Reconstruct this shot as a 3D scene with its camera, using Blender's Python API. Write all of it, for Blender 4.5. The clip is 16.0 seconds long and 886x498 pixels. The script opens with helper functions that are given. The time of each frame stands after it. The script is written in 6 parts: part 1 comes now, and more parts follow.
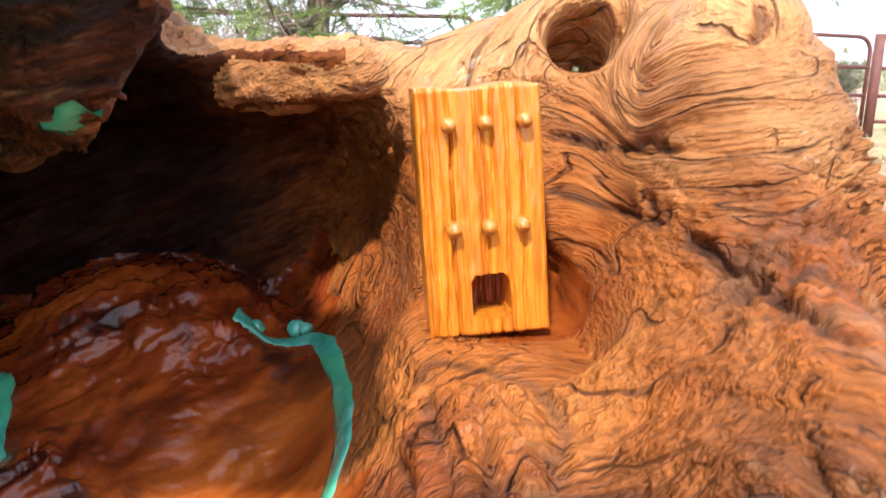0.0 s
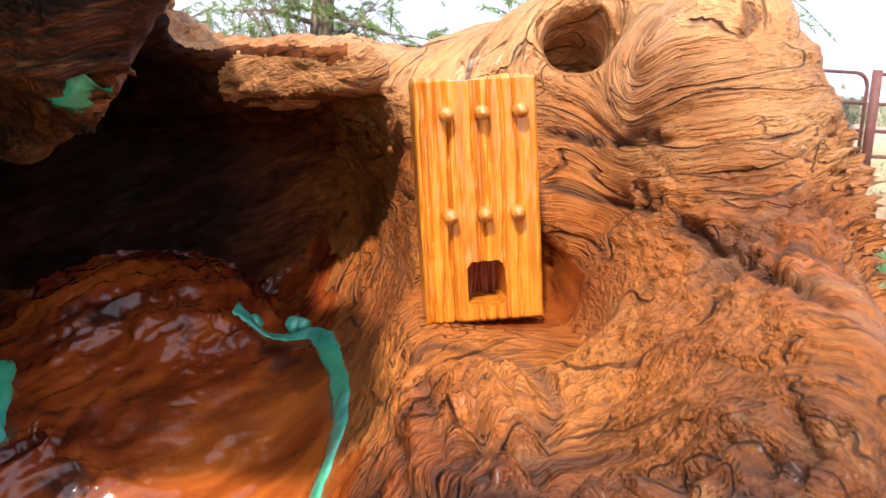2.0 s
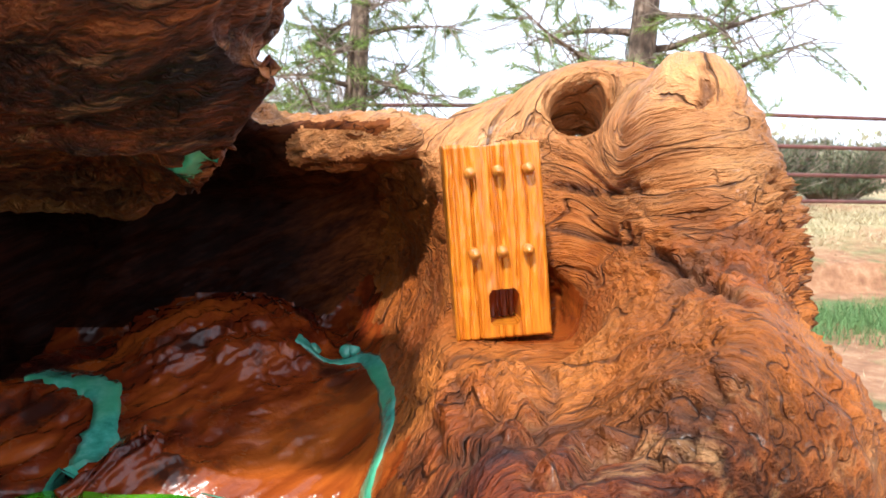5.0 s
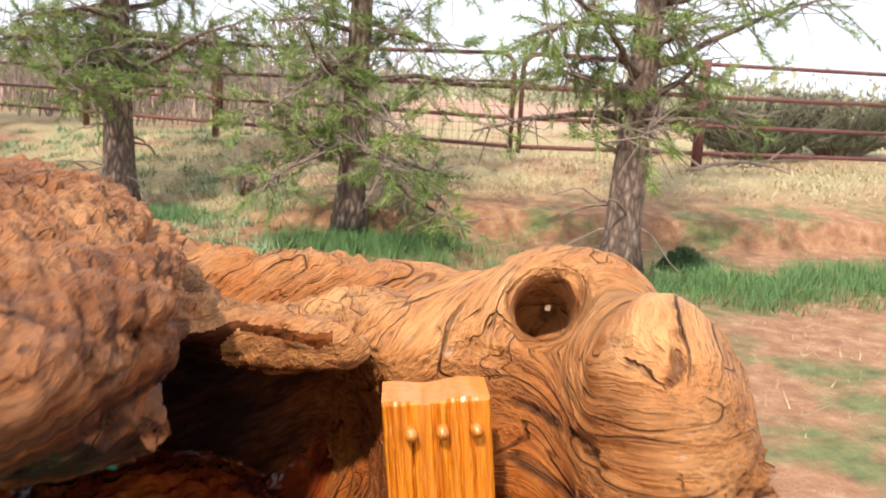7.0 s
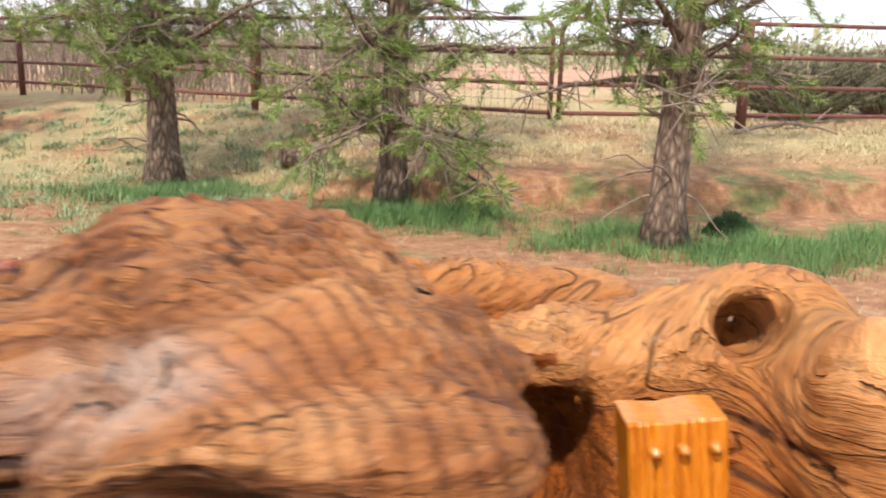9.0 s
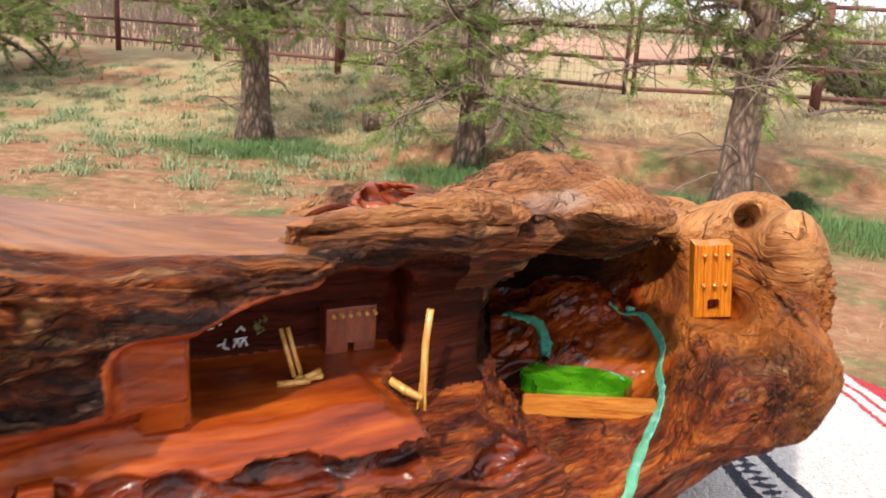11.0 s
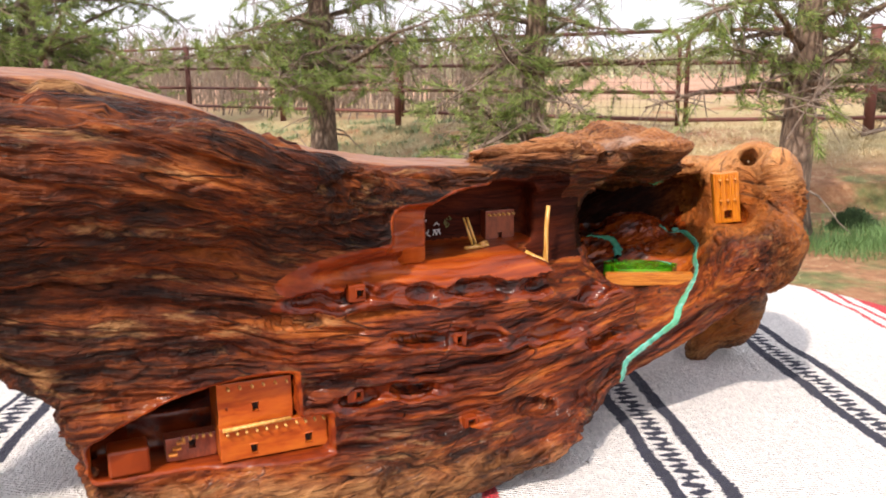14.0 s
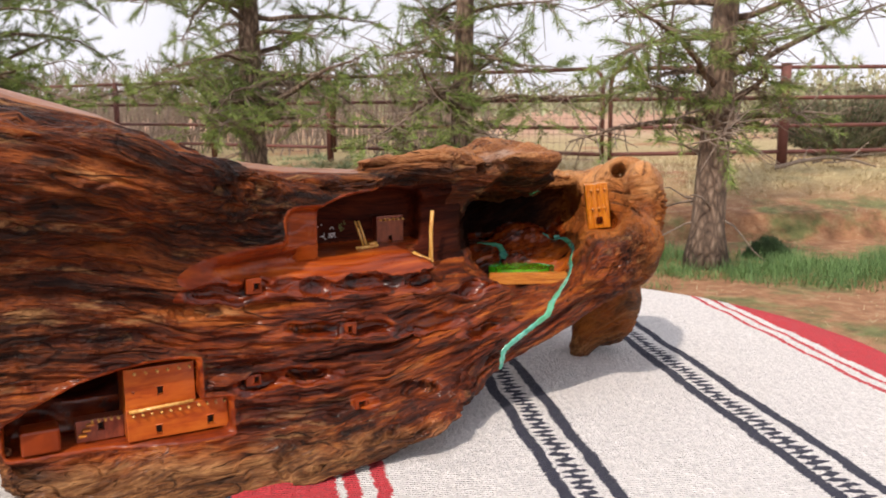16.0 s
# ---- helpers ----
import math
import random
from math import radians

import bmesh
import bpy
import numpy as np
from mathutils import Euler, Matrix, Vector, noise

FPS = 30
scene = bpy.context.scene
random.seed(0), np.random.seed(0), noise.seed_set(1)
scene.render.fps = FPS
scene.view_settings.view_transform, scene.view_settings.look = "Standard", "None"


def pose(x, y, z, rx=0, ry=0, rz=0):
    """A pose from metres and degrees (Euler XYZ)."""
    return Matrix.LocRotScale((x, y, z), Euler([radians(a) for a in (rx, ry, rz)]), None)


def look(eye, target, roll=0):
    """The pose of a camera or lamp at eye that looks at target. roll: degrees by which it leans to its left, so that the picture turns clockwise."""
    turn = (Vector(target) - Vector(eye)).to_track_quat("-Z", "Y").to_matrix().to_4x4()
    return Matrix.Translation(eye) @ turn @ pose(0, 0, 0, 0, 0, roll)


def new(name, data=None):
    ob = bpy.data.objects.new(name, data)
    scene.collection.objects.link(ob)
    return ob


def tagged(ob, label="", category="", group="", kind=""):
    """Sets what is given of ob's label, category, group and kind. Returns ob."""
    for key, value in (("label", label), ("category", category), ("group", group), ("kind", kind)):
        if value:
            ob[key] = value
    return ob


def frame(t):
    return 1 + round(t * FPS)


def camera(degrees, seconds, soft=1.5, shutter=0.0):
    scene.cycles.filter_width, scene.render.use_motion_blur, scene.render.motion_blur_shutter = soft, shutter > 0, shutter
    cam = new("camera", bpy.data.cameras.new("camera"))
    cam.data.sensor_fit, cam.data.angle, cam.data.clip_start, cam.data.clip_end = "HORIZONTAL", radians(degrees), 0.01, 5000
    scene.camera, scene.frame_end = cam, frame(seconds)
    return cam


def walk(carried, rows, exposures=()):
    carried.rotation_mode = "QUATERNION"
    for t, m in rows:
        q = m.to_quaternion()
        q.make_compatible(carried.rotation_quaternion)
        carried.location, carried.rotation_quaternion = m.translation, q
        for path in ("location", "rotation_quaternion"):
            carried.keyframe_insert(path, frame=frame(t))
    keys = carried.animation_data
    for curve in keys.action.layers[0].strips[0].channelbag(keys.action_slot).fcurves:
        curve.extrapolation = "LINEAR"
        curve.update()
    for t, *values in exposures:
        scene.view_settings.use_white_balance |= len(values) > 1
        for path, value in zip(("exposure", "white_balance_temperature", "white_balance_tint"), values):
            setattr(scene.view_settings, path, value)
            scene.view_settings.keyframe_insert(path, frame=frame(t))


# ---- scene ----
EXPOSURES = ((0.0, 1.06, 5650, 9), (3.5, 0.90, 5650, 9), (6.0, 0.76, 5950, 11), (7.0, 0.54, 6200, 12), (10.0, 0.42, 6400, 13), (12.5, 0.34, 6600, 17), (14.0, 0.44, 6600, 17), (15.0, 0.14, 6600, 17), (16.0, 0.0, 6600, 17))
cam = camera(54.45, 16.0, shutter=0.5)
cam.data.dof.use_dof, cam.data.dof.focus_distance, cam.data.dof.aperture_fstop = True, 0.22, 88.0
walk(cam, [
    (0, look((0.1309, 0.7413, 1.0140), (0.4331, 2.6718, 0.5878), 2.22)),
    (0.5, look((0.1292, 0.7419, 1.0054), (0.4338, 2.6782, 0.6079), 2.22)),
    (1, look((0.1294, 0.7390, 1.0087), (0.4391, 2.6758, 0.6174), 2.33)),
    (1.5, look((0.1337, 0.7399, 1.0089), (0.4430, 2.6788, 0.6283), 2.64)),
    (2, look((0.1308, 0.7360, 1.0067), (0.4353, 2.6800, 0.6487), 2.93)),
    (2.5, look((0.1303, 0.7336, 1.0044), (0.4300, 2.6812, 0.6622), 2.92)),
    (3, look((0.1351, 0.7271, 1.0031), (0.4295, 2.6746, 0.6559), 3.59)),
    (3.5, look((0.1305, 0.7030, 1.0074), (0.4183, 2.6540, 0.6742), 3.55)),
    (6, look((0.1266, 0.6939, 1.0094), (0.3143, 2.6754, 0.8132), 0.79)),
    (6.5, look((0.1351, 0.7060, 1.0461), (0.3239, 2.6768, 0.7628), 2.67)),
    (7, look((0.1410, 0.7248, 1.0752), (0.3580, 2.6785, 0.7061), 2.85)),
    (7.5, look((0.1387, 0.7433, 1.0788), (0.3432, 2.6843, 0.6418), 1.72)),
    (8, look((0.1434, 0.7370, 1.0842), (0.3306, 2.6735, 0.6205), 1.48)),
    (8.5, look((0.1293, 0.7269, 1.0858), (0.3141, 2.6663, 0.6335), 1.49)),
    (9, look((0.0929, 0.7173, 1.0913), (0.2275, 2.6623, 0.6455), 1.30)),
    (9.5, look((0.0519, 0.6414, 1.1346), (0.1509, 2.5812, 0.6580), 1.76)),
    (10, look((0.0266, 0.5538, 1.1410), (0.0725, 2.4830, 0.6155), 2.13)),
    (10.2, look((0.0184, 0.5174, 1.1376), (0.0525, 2.4414, 0.5925), 2.39)),
    (12.5, look((-0.0157, 0.2508, 1.1343), (-0.1165, 2.1967, 0.6832), 2.19)),
    (13, look((-0.0174, 0.2296, 1.1265), (-0.1355, 2.1765, 0.6841), -1.21)),
    (13.5, look((-0.0285, 0.1441, 1.1150), (-0.1632, 2.0914, 0.6795), -2.69)),
    (14, look((-0.0434, 0.0789, 1.1113), (-0.1907, 2.0295, 0.6949), -0.73)),
    (14.5, look((-0.0330, 0.0330, 1.1093), (-0.1471, 1.9883, 0.7048), 0.74)),
    (15, look((-0.0249, 0.0023, 1.1041), (-0.0875, 1.9655, 0.7273), 1.19)),
    (15.5, look((-0.0056, -0.0013, 1.0932), (-0.0590, 1.9673, 0.7441), -0.25)),
    (16, look((0.0000, 0.0000, 1.0949), (0.0000, 1.9718, 0.7601), -0.61)),
], EXPOSURES)

# ---------------------------------------------------------------- light
world = bpy.data.worlds.new("sky")
scene.world = world
world.use_nodes = True
wn = world.node_tree
SUN_FROM = Vector((-0.36, -0.82, 1.02)).normalized()
sky = wn.nodes.new("ShaderNodeTexSky")
sky.sky_type, sky.sun_disc = "NISHITA", False
sky.sun_elevation = math.asin(SUN_FROM.z)
sky.sun_rotation = math.atan2(SUN_FROM.x, SUN_FROM.y)
sky.air_density, sky.dust_density, sky.ozone_density = 1.0, 4.0, 1.0
# thin bright haze and cloud over the whole sky
tc = wn.nodes.new("ShaderNodeTexCoord")
cn = wn.nodes.new("ShaderNodeTexNoise")
cn.inputs["Scale"].default_value, cn.inputs["Detail"].default_value = 2.2, 6.0
cr = wn.nodes.new("ShaderNodeMapRange")
for k, v in ((1, 0.30), (2, 0.70), (3, 0.72), (4, 0.98)):
    cr.inputs[k].default_value = v
cm = wn.nodes.new("ShaderNodeMix")
cm.data_type = "RGBA"
cm.inputs[7].default_value = (12.6, 13.0, 13.8, 1)
wn.links.new(tc.outputs["Generated"], cn.inputs["Vector"])
wn.links.new(cn.outputs[0], cr.inputs[0])
wn.links.new(cr.outputs[0], cm.inputs[0])
wn.links.new(sky.outputs[0], cm.inputs[6])
wn.links.new(cm.outputs[2], wn.nodes["Background"].inputs[0])
wn.nodes["Background"].inputs[1].default_value = 0.088
sun = new("sun", bpy.data.lights.new("sun", "SUN"))
sun.data.energy, sun.data.angle, sun.data.color = 3.7, radians(2.5), (1.0, 0.91, 0.78)
sun.matrix_world = look(SUN_FROM * 20, (0, 0, 0))

# ---------------------------------------------------------------- materials


class Mat:
    """A node material with short ways to chain nodes."""

    def __init__(self, name, rough=0.6, **kw):
        self.m = bpy.data.materials.new(name)
        self.m.use_nodes = True
        self.t = self.m.node_tree
        self.b = self.t.nodes["Principled BSDF"]
        self.b.inputs["Roughness"].default_value = rough
        for k, v in kw.items():
            self.b.inputs[k.replace("_", " ")].default_value = v

    def node(self, kind, **kw):
        n = self.t.nodes.new("ShaderNode" + kind)
        for k, v in kw.items():
            if k in n.inputs:
                self.put(n.inputs[k], v)
            elif k.isdigit():
                self.put(n.inputs[int(k)], v)
            else:
                setattr(n, k, v)
        return n

    def put(self, sock, v):
        if isinstance(v, bpy.types.NodeSocket):
            self.t.links.new(v, sock)
        else:
            sock.default_value = v

    def coords(self, scale=(1, 1, 1), turn=(0, 0, 0), kind="Object", shift=(0, 0, 0)):
        tc = self.node("TexCoord")
        mp = self.node("Mapping", Vector=tc.outputs[kind], Scale=scale, Rotation=turn, Location=shift)
        return mp.outputs[0]

    def noise(self, co, scale, detail=6, rough=0.6, distort=0.0, out=0):
        n = self.node("TexNoise", Vector=co, Scale=scale, Detail=detail, Roughness=rough, Distortion=distort)
        return n.outputs[out]

    def ramp(self, fac, stops, mode="LINEAR"):
        r = self.node("ValToRGB", Fac=fac)
        e = r.color_ramp.elements
        r.color_ramp.interpolation = mode
        while len(e) < len(stops):
            e.new(0.5)
        for el, (p, c) in zip(e, stops):
            el.position = p
            el.color = (*c, 1) if len(c) == 3 else c
        return r.outputs[0]

    def grey(self, fac, stops):
        return self.ramp(fac, [(p, (v, v, v)) for p, v in stops])

    def math(self, op, a, b=0.0, c=0.0, clamp=False):
        n = self.node("Math", operation=op, use_clamp=clamp)
        for s, v in zip(n.inputs, (a, b, c)):
            self.put(s, v)
        return n.outputs[0]

    def mix(self, fac, a, b, blend="MIX"):
        n = self.node("Mix", data_type="RGBA", blend_type=blend)
        for i, v in ((0, fac), (6, a), (7, b)):
            if not isinstance(v, bpy.types.NodeSocket) and i and len(v) == 3:
                v = (*v, 1)
            self.put(n.inputs[i], v)
        return n.outputs[2]

    def colour(self, v):
        self.put(self.b.inputs["Base Color"], v if isinstance(v, bpy.types.NodeSocket) or len(v) == 4 else (*v, 1))
        return self

    def bump(self, height, strength=0.5, dist=0.002, under=None):
        n = self.node("Bump", Height=height, Strength=strength, Distance=dist)
        if under is not None:
            self.put(n.inputs["Normal"], under)
        self.put(self.b.inputs["Normal"], n.outputs[0])
        return n.outputs[0]

    def varied(self, a, b, scale, rough_to=None, kind="Object", bump=0.0, dist=0.002, stretch=(1, 1, 1)):
        """Two tones mixed by coarse and fine noise, with bump."""
        co = self.coords(stretch, kind=kind)
        n1 = self.noise(co, scale, 8, 0.65)
        n2 = self.noise(co, scale * 7, 4, 0.6)
        f = self.math("ADD", self.math("MULTIPLY", n1, 0.65), self.math("MULTIPLY", n2, 0.35))
        r = self.grey(f, [(0.35, 0.0), (0.65, 1.0)])
        rnd = self.node("ObjectInfo").outputs["Random"]
        col = self.mix(r, a, b)
        v = self.math("MULTIPLY_ADD", rnd, 0.25, 0.87)
        hsv = self.node("HueSaturation", Color=col, Value=v)
        self.colour(hsv.outputs[0])
        if bump:
            self.bump(f, bump, dist)
        return self


TURN = math.atan2(0.46, 0.888)  # the log's long side, seen from above


def wood_zone(M):
    """0 at the weathered left part of the log, 1 at the golden right end."""
    sep = M.node("SeparateXYZ", Vector=M.coords())
    n = M.noise(M.coords(), 14, 4)
    x = M.math("MULTIPLY_ADD", n, 0.10, sep.outputs[0])
    yz = M.math("ADD", M.math("MULTIPLY", M.math("SUBTRACT", sep.outputs[2], 1.0), 0.3), M.math("MULTIPLY", M.math("SUBTRACT", sep.outputs[1], 0.8), 0.5))
    end = M.node("MapRange", Value=M.math("MULTIPLY_ADD", M.math("SUBTRACT", sep.outputs[1], 0.9), 0.9, sep.outputs[0]), **{"1": 0.085, "2": 0.130}).outputs[0]
    return M.math("MULTIPLY", end, M.node("MapRange", Value=M.math("ADD", x, yz), **{"1": 0.08, "2": 0.21}).outputs[0])


def grain_space(M, bend=0.007, small=0.0008):
    """The log's grain coordinates (along, inwards, across), gently wavering."""
    g = M.node("Attribute", attribute_name="grain").outputs["Vector"]
    b = M.noise(M.coords(), 16, 3, 0.5, 0.0, out=1)
    c = M.noise(M.coords(), 75, 3, 0.6, 0.0, out=1)
    g = M.node("VectorMath", operation="MULTIPLY_ADD", **{"0": b, "1": (bend, bend, bend), "2": g}).outputs[0]
    return M.node("VectorMath", operation="MULTIPLY_ADD", **{"0": c, "1": (small, small, small), "2": g}).outputs[0]


def streaks(M, space, along, across, shift=(0, 0, 0), detail=5, rough=0.6):
    co = M.node("Mapping", Vector=space, Scale=(along, across, across * 1.1), Location=shift).outputs[0]
    return M.noise(co, 1.0, detail, rough)


def split_lines(M, f, width):
    """Thin lines where a streak field crosses its middle."""
    return M.grey(M.math("ABSOLUTE", M.math("SUBTRACT", f, 0.5)), [(0.0, 1.0), (width * 0.4, 0.85), (width, 0.0)])


def make_raw_wood():
    M = Mat("weathered_varnished_wood", 0.42)
    sp = grain_space(M)
    sep = M.node("SeparateXYZ", Vector=M.coords())
    zone = wood_zone(M)
    g0 = streaks(M, sp, 9, 34, (1, 4, 2), 6, 0.65)
    g1 = streaks(M, sp, 13, 120, (0, 0, 0), 5, 0.65)
    g2 = streaks(M, sp, 45, 560, (3, 1, 7), 4, 0.62)
    g3 = streaks(M, sp, 150, 1500, (9, 2, 2), 3, 0.6)
    f = M.math("ADD", M.math("MULTIPLY", g0, 0.44), M.math("ADD", M.math("MULTIPLY", g1, 0.32), M.math("MULTIPLY", g2, 0.24)))
    blotch = M.noise(M.coords((1, 1, 1.6)), 17, 6, 0.62, 0.4)
    patch = M.noise(M.coords(shift=(5, 2, 7)), 34, 5, 0.6, 0.3)
    # weathered brown of the left part
    brown = M.ramp(f, [(0.42, (0.008, 0.0032, 0.0022)), (0.475, (0.036, 0.0100, 0.0035)), (0.53, (0.120, 0.031, 0.0075)), (0.585, (0.27, 0.080, 0.018)), (0.65, (0.46, 0.180, 0.050))])
    rust = M.ramp(f, [(0.42, (0.015, 0.004, 0.002)), (0.50, (0.105, 0.022, 0.005)), (0.57, (0.27, 0.064, 0.011)), (0.65, (0.44, 0.140, 0.030))])
    brown = M.mix(M.grey(blotch, [(0.42, 0.0), (0.56, 0.85)]), brown, rust)
    # red-brown varnished middle
    red = M.ramp(f, [(0.40, (0.018, 0.003, 0.0016)), (0.47, (0.090, 0.014, 0.003)), (0.53, (0.25, 0.045, 0.006)), (0.60, (0.46, 0.120, 0.015)), (0.66, (0.56, 0.20, 0.038))])
    al = M.node("SeparateXYZ", Vector=M.node("Attribute", attribute_name="grain").outputs["Vector"])
    loc = M.node("CombineXYZ", X=M.math("MULTIPLY", M.math("SUBTRACT", al.outputs[0], 0.12), 3.2), Y=0.0, Z=M.math("MULTIPLY", M.math("SUBTRACT", sep.outputs[2], 0.905), 10.5)).outputs[0]
    dist = M.node("VectorMath", operation="LENGTH", **{"0": loc}).outputs["Value"]
    near = M.grey(M.math("MULTIPLY_ADD", M.math("SUBTRACT", blotch, 0.5), 1.6, dist), [(0.55, 0.95), (1.15, 0.0)])
    loc2 = M.node("CombineXYZ", X=M.math("MULTIPLY", M.math("ADD", al.outputs[0], 0.150), 7.0), Y=0.0, Z=M.math("MULTIPLY", M.math("SUBTRACT", sep.outputs[2], 0.866), 19.0)).outputs[0]
    dist2 = M.node("VectorMath", operation="LENGTH", **{"0": loc2}).outputs["Value"]
    near = M.math("MAXIMUM", near, M.grey(M.math("MULTIPLY_ADD", M.math("SUBTRACT", blotch, 0.5), 1.2, dist2), [(0.6, 0.95), (1.1, 0.0)]))
    col = M.mix(near, brown, red)
    # golden right end, paler towards its top
    gold = M.ramp(blotch, [(0.36, (0.22, 0.048, 0.006)), (0.50, (0.37, 0.100, 0.013)), (0.64, (0.50, 0.170, 0.030))])
    honey = M.ramp(patch, [(0.38, (0.24, 0.052, 0.006)), (0.60, (0.44, 0.140, 0.020))])
    gold = M.mix(0.45, gold, honey)
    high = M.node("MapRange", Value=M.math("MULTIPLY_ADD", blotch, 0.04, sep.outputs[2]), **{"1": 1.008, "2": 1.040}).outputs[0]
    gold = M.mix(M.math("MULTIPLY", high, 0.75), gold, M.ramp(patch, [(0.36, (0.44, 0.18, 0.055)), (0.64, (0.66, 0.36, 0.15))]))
    fine = M.grey(M.math("ADD", M.math("MULTIPLY", g2, 0.55), M.math("ADD", M.math("MULTIPLY", g1, 0.25), M.math("MULTIPLY", g3, 0.20))), [(0.38, 0.42), (0.47, 0.86), (0.60, 1.12)])
    gold = M.mix(1.0, gold, fine, "MULTIPLY")
    col = M.mix(zone, col, gold)
    # cool umber crust low on the end
    low = M.node("MapRange", Value=M.math("MULTIPLY_ADD", blotch, 0.05, sep.outputs[2]), **{"1": 1.005, "2": 0.975}).outputs[0]
    low = M.math("MULTIPLY", low, M.node("MapRange", Value=M.math("MULTIPLY_ADD", blotch, 0.03, sep.outputs[0]), **{"1": 0.186, "2": 0.210}).outputs[0])
    umber = M.ramp(f, [(0.39, (0.030, 0.011, 0.005)), (0.5, (0.125, 0.048, 0.014)), (0.62, (0.27, 0.120, 0.036))])
    col = M.mix(M.math("MULTIPLY", M.math("MULTIPLY", low, zone), M.grey(patch, [(0.40, 0.1), (0.56, 0.95)])), col, umber)
    # charred patches
    black = M.grey(M.noise(M.coords((1, 1, 2.2), (0, 0, -TURN), shift=(3, 1, 2)), 13, 7, 0.7), [(0.54, 0), (0.63, 1)])
    col = M.mix(M.math("MULTIPLY", M.math("MULTIPLY", black, M.math("MULTIPLY_ADD", near, -0.55, 1.0)), M.math("MULTIPLY_ADD", zone, -0.80, 0.84)), col, M.ramp(f, [(0.42, (0.006, 0.004, 0.004)), (0.60, (0.050, 0.026, 0.016))]))
    # paler tan wood along the top and the foot
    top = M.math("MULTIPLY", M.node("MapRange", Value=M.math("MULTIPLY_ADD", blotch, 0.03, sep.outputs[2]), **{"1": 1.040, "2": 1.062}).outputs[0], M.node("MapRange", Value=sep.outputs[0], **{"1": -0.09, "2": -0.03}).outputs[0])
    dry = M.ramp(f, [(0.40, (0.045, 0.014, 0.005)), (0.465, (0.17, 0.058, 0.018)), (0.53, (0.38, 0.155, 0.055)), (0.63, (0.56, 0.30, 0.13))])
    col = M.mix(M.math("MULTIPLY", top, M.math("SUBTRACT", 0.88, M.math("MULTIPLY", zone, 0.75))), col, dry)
    root = M.math("MULTIPLY", M.node("MapRange", Value=sep.outputs[1], **{"1": 0.925, "2": 0.965}).outputs[0], M.node("MapRange", Value=sep.outputs[0], **{"1": 0.10, "2": 0.05}).outputs[0])
    col = M.mix(M.math("MULTIPLY", root, 0.9), col, M.ramp(M.math("ADD", M.math("MULTIPLY", patch, 0.5), M.math("MULTIPLY", g1, 0.5)), [(0.38, (0.12, 0.042, 0.014)), (0.48, (0.38, 0.165, 0.055)), (0.60, (0.60, 0.33, 0.14))]))
    pale = M.math("MULTIPLY", M.grey(streaks(M, sp, 16, 90, (7, 2, 5), 6, 0.7), [(0.56, 0), (0.68, 0.7)]), M.math("SUBTRACT", 1.0, M.math("MULTIPLY", near, 0.7)))
    col = M.mix(M.math("MULTIPLY", pale, M.math("SUBTRACT", 1.0, M.math("MULTIPLY", zone, 0.6))), col, (0.46, 0.24, 0.095))
    eg = M.node("Attribute", attribute_name="end_grain").outputs["Fac"]
    salmon = M.ramp(M.math("ADD", M.math("MULTIPLY", patch, 0.6), M.math("MULTIPLY", g1, 0.4)), [(0.38, (0.20, 0.066, 0.020)), (0.50, (0.38, 0.145, 0.048)), (0.62, (0.54, 0.26, 0.105))])
    col = M.mix(M.math("MULTIPLY", eg, 0.85), col, salmon)
    col = M.mix(M.math("MULTIPLY", M.node("Attribute", attribute_name="rings").outputs["Fac"], 0.75), col, (0.075, 0.022, 0.009))
    gn = M.node("VectorMath", operation="DISTANCE", **{"0": M.coords(), "1": (0.052, 0.826, 1.050)}).outputs["Value"]
    gn = M.math("MULTIPLY", M.grey(M.math("MULTIPLY_ADD", M.math("SUBTRACT", patch, 0.5), 0.03, gn), [(0.008, 0.75), (0.022, 0.0)]), M.grey(g1, [(0.42, 0.2), (0.54, 1.0)]))
    col = M.mix(gn, col, (0.46, 0.34, 0.27))
    foot = M.node("MapRange", Value=M.math("MULTIPLY_ADD", M.noise(M.coords(shift=(2, 2, 1)), 22, 5, 0.6), 0.05, sep.outputs[2]), **{"1": 0.860, "2": 0.840}).outputs[0]
    col = M.mix(M.math("MULTIPLY", foot, 0.85), col, M.ramp(f, [(0.41, (0.026, 0.010, 0.005)), (0.48, (0.17, 0.068, 0.023)), (0.58, (0.48, 0.25, 0.100))]))
    # drying splits along the grain, at two sizes, broken up
    brk = M.noise(M.coords(shift=(8, 1, 3)), 24, 5, 0.65)
    c1 = M.math("MULTIPLY", split_lines(M, streaks(M, sp, 6, 48, (5, 3, 1), 1, 0.5), 0.009), M.grey(brk, [(0.44, 0.0), (0.53, 1.0)]))
    c2 = M.math("MULTIPLY", split_lines(M, streaks(M, sp, 17, 170, (2, 8, 1), 1, 0.5), 0.014), M.grey(M.noise(M.coords(shift=(1, 6, 3)), 40, 4, 0.6), [(0.48, 0.0), (0.58, 0.8)]))
    line = M.math("MAXIMUM", c1, c2)
    col = M.mix(M.math("MULTIPLY", line, M.math("MULTIPLY_ADD", zone, -0.15, 0.80)), col, M.mix(zone, (0.010, 0.005, 0.003), (0.060, 0.018, 0.007)))
    # shade painted into the cracks, together with the dark crust and charred ridge
    crack_shade_crust = M.node("Attribute", attribute_name="crack_shade_crust").outputs["Fac"]
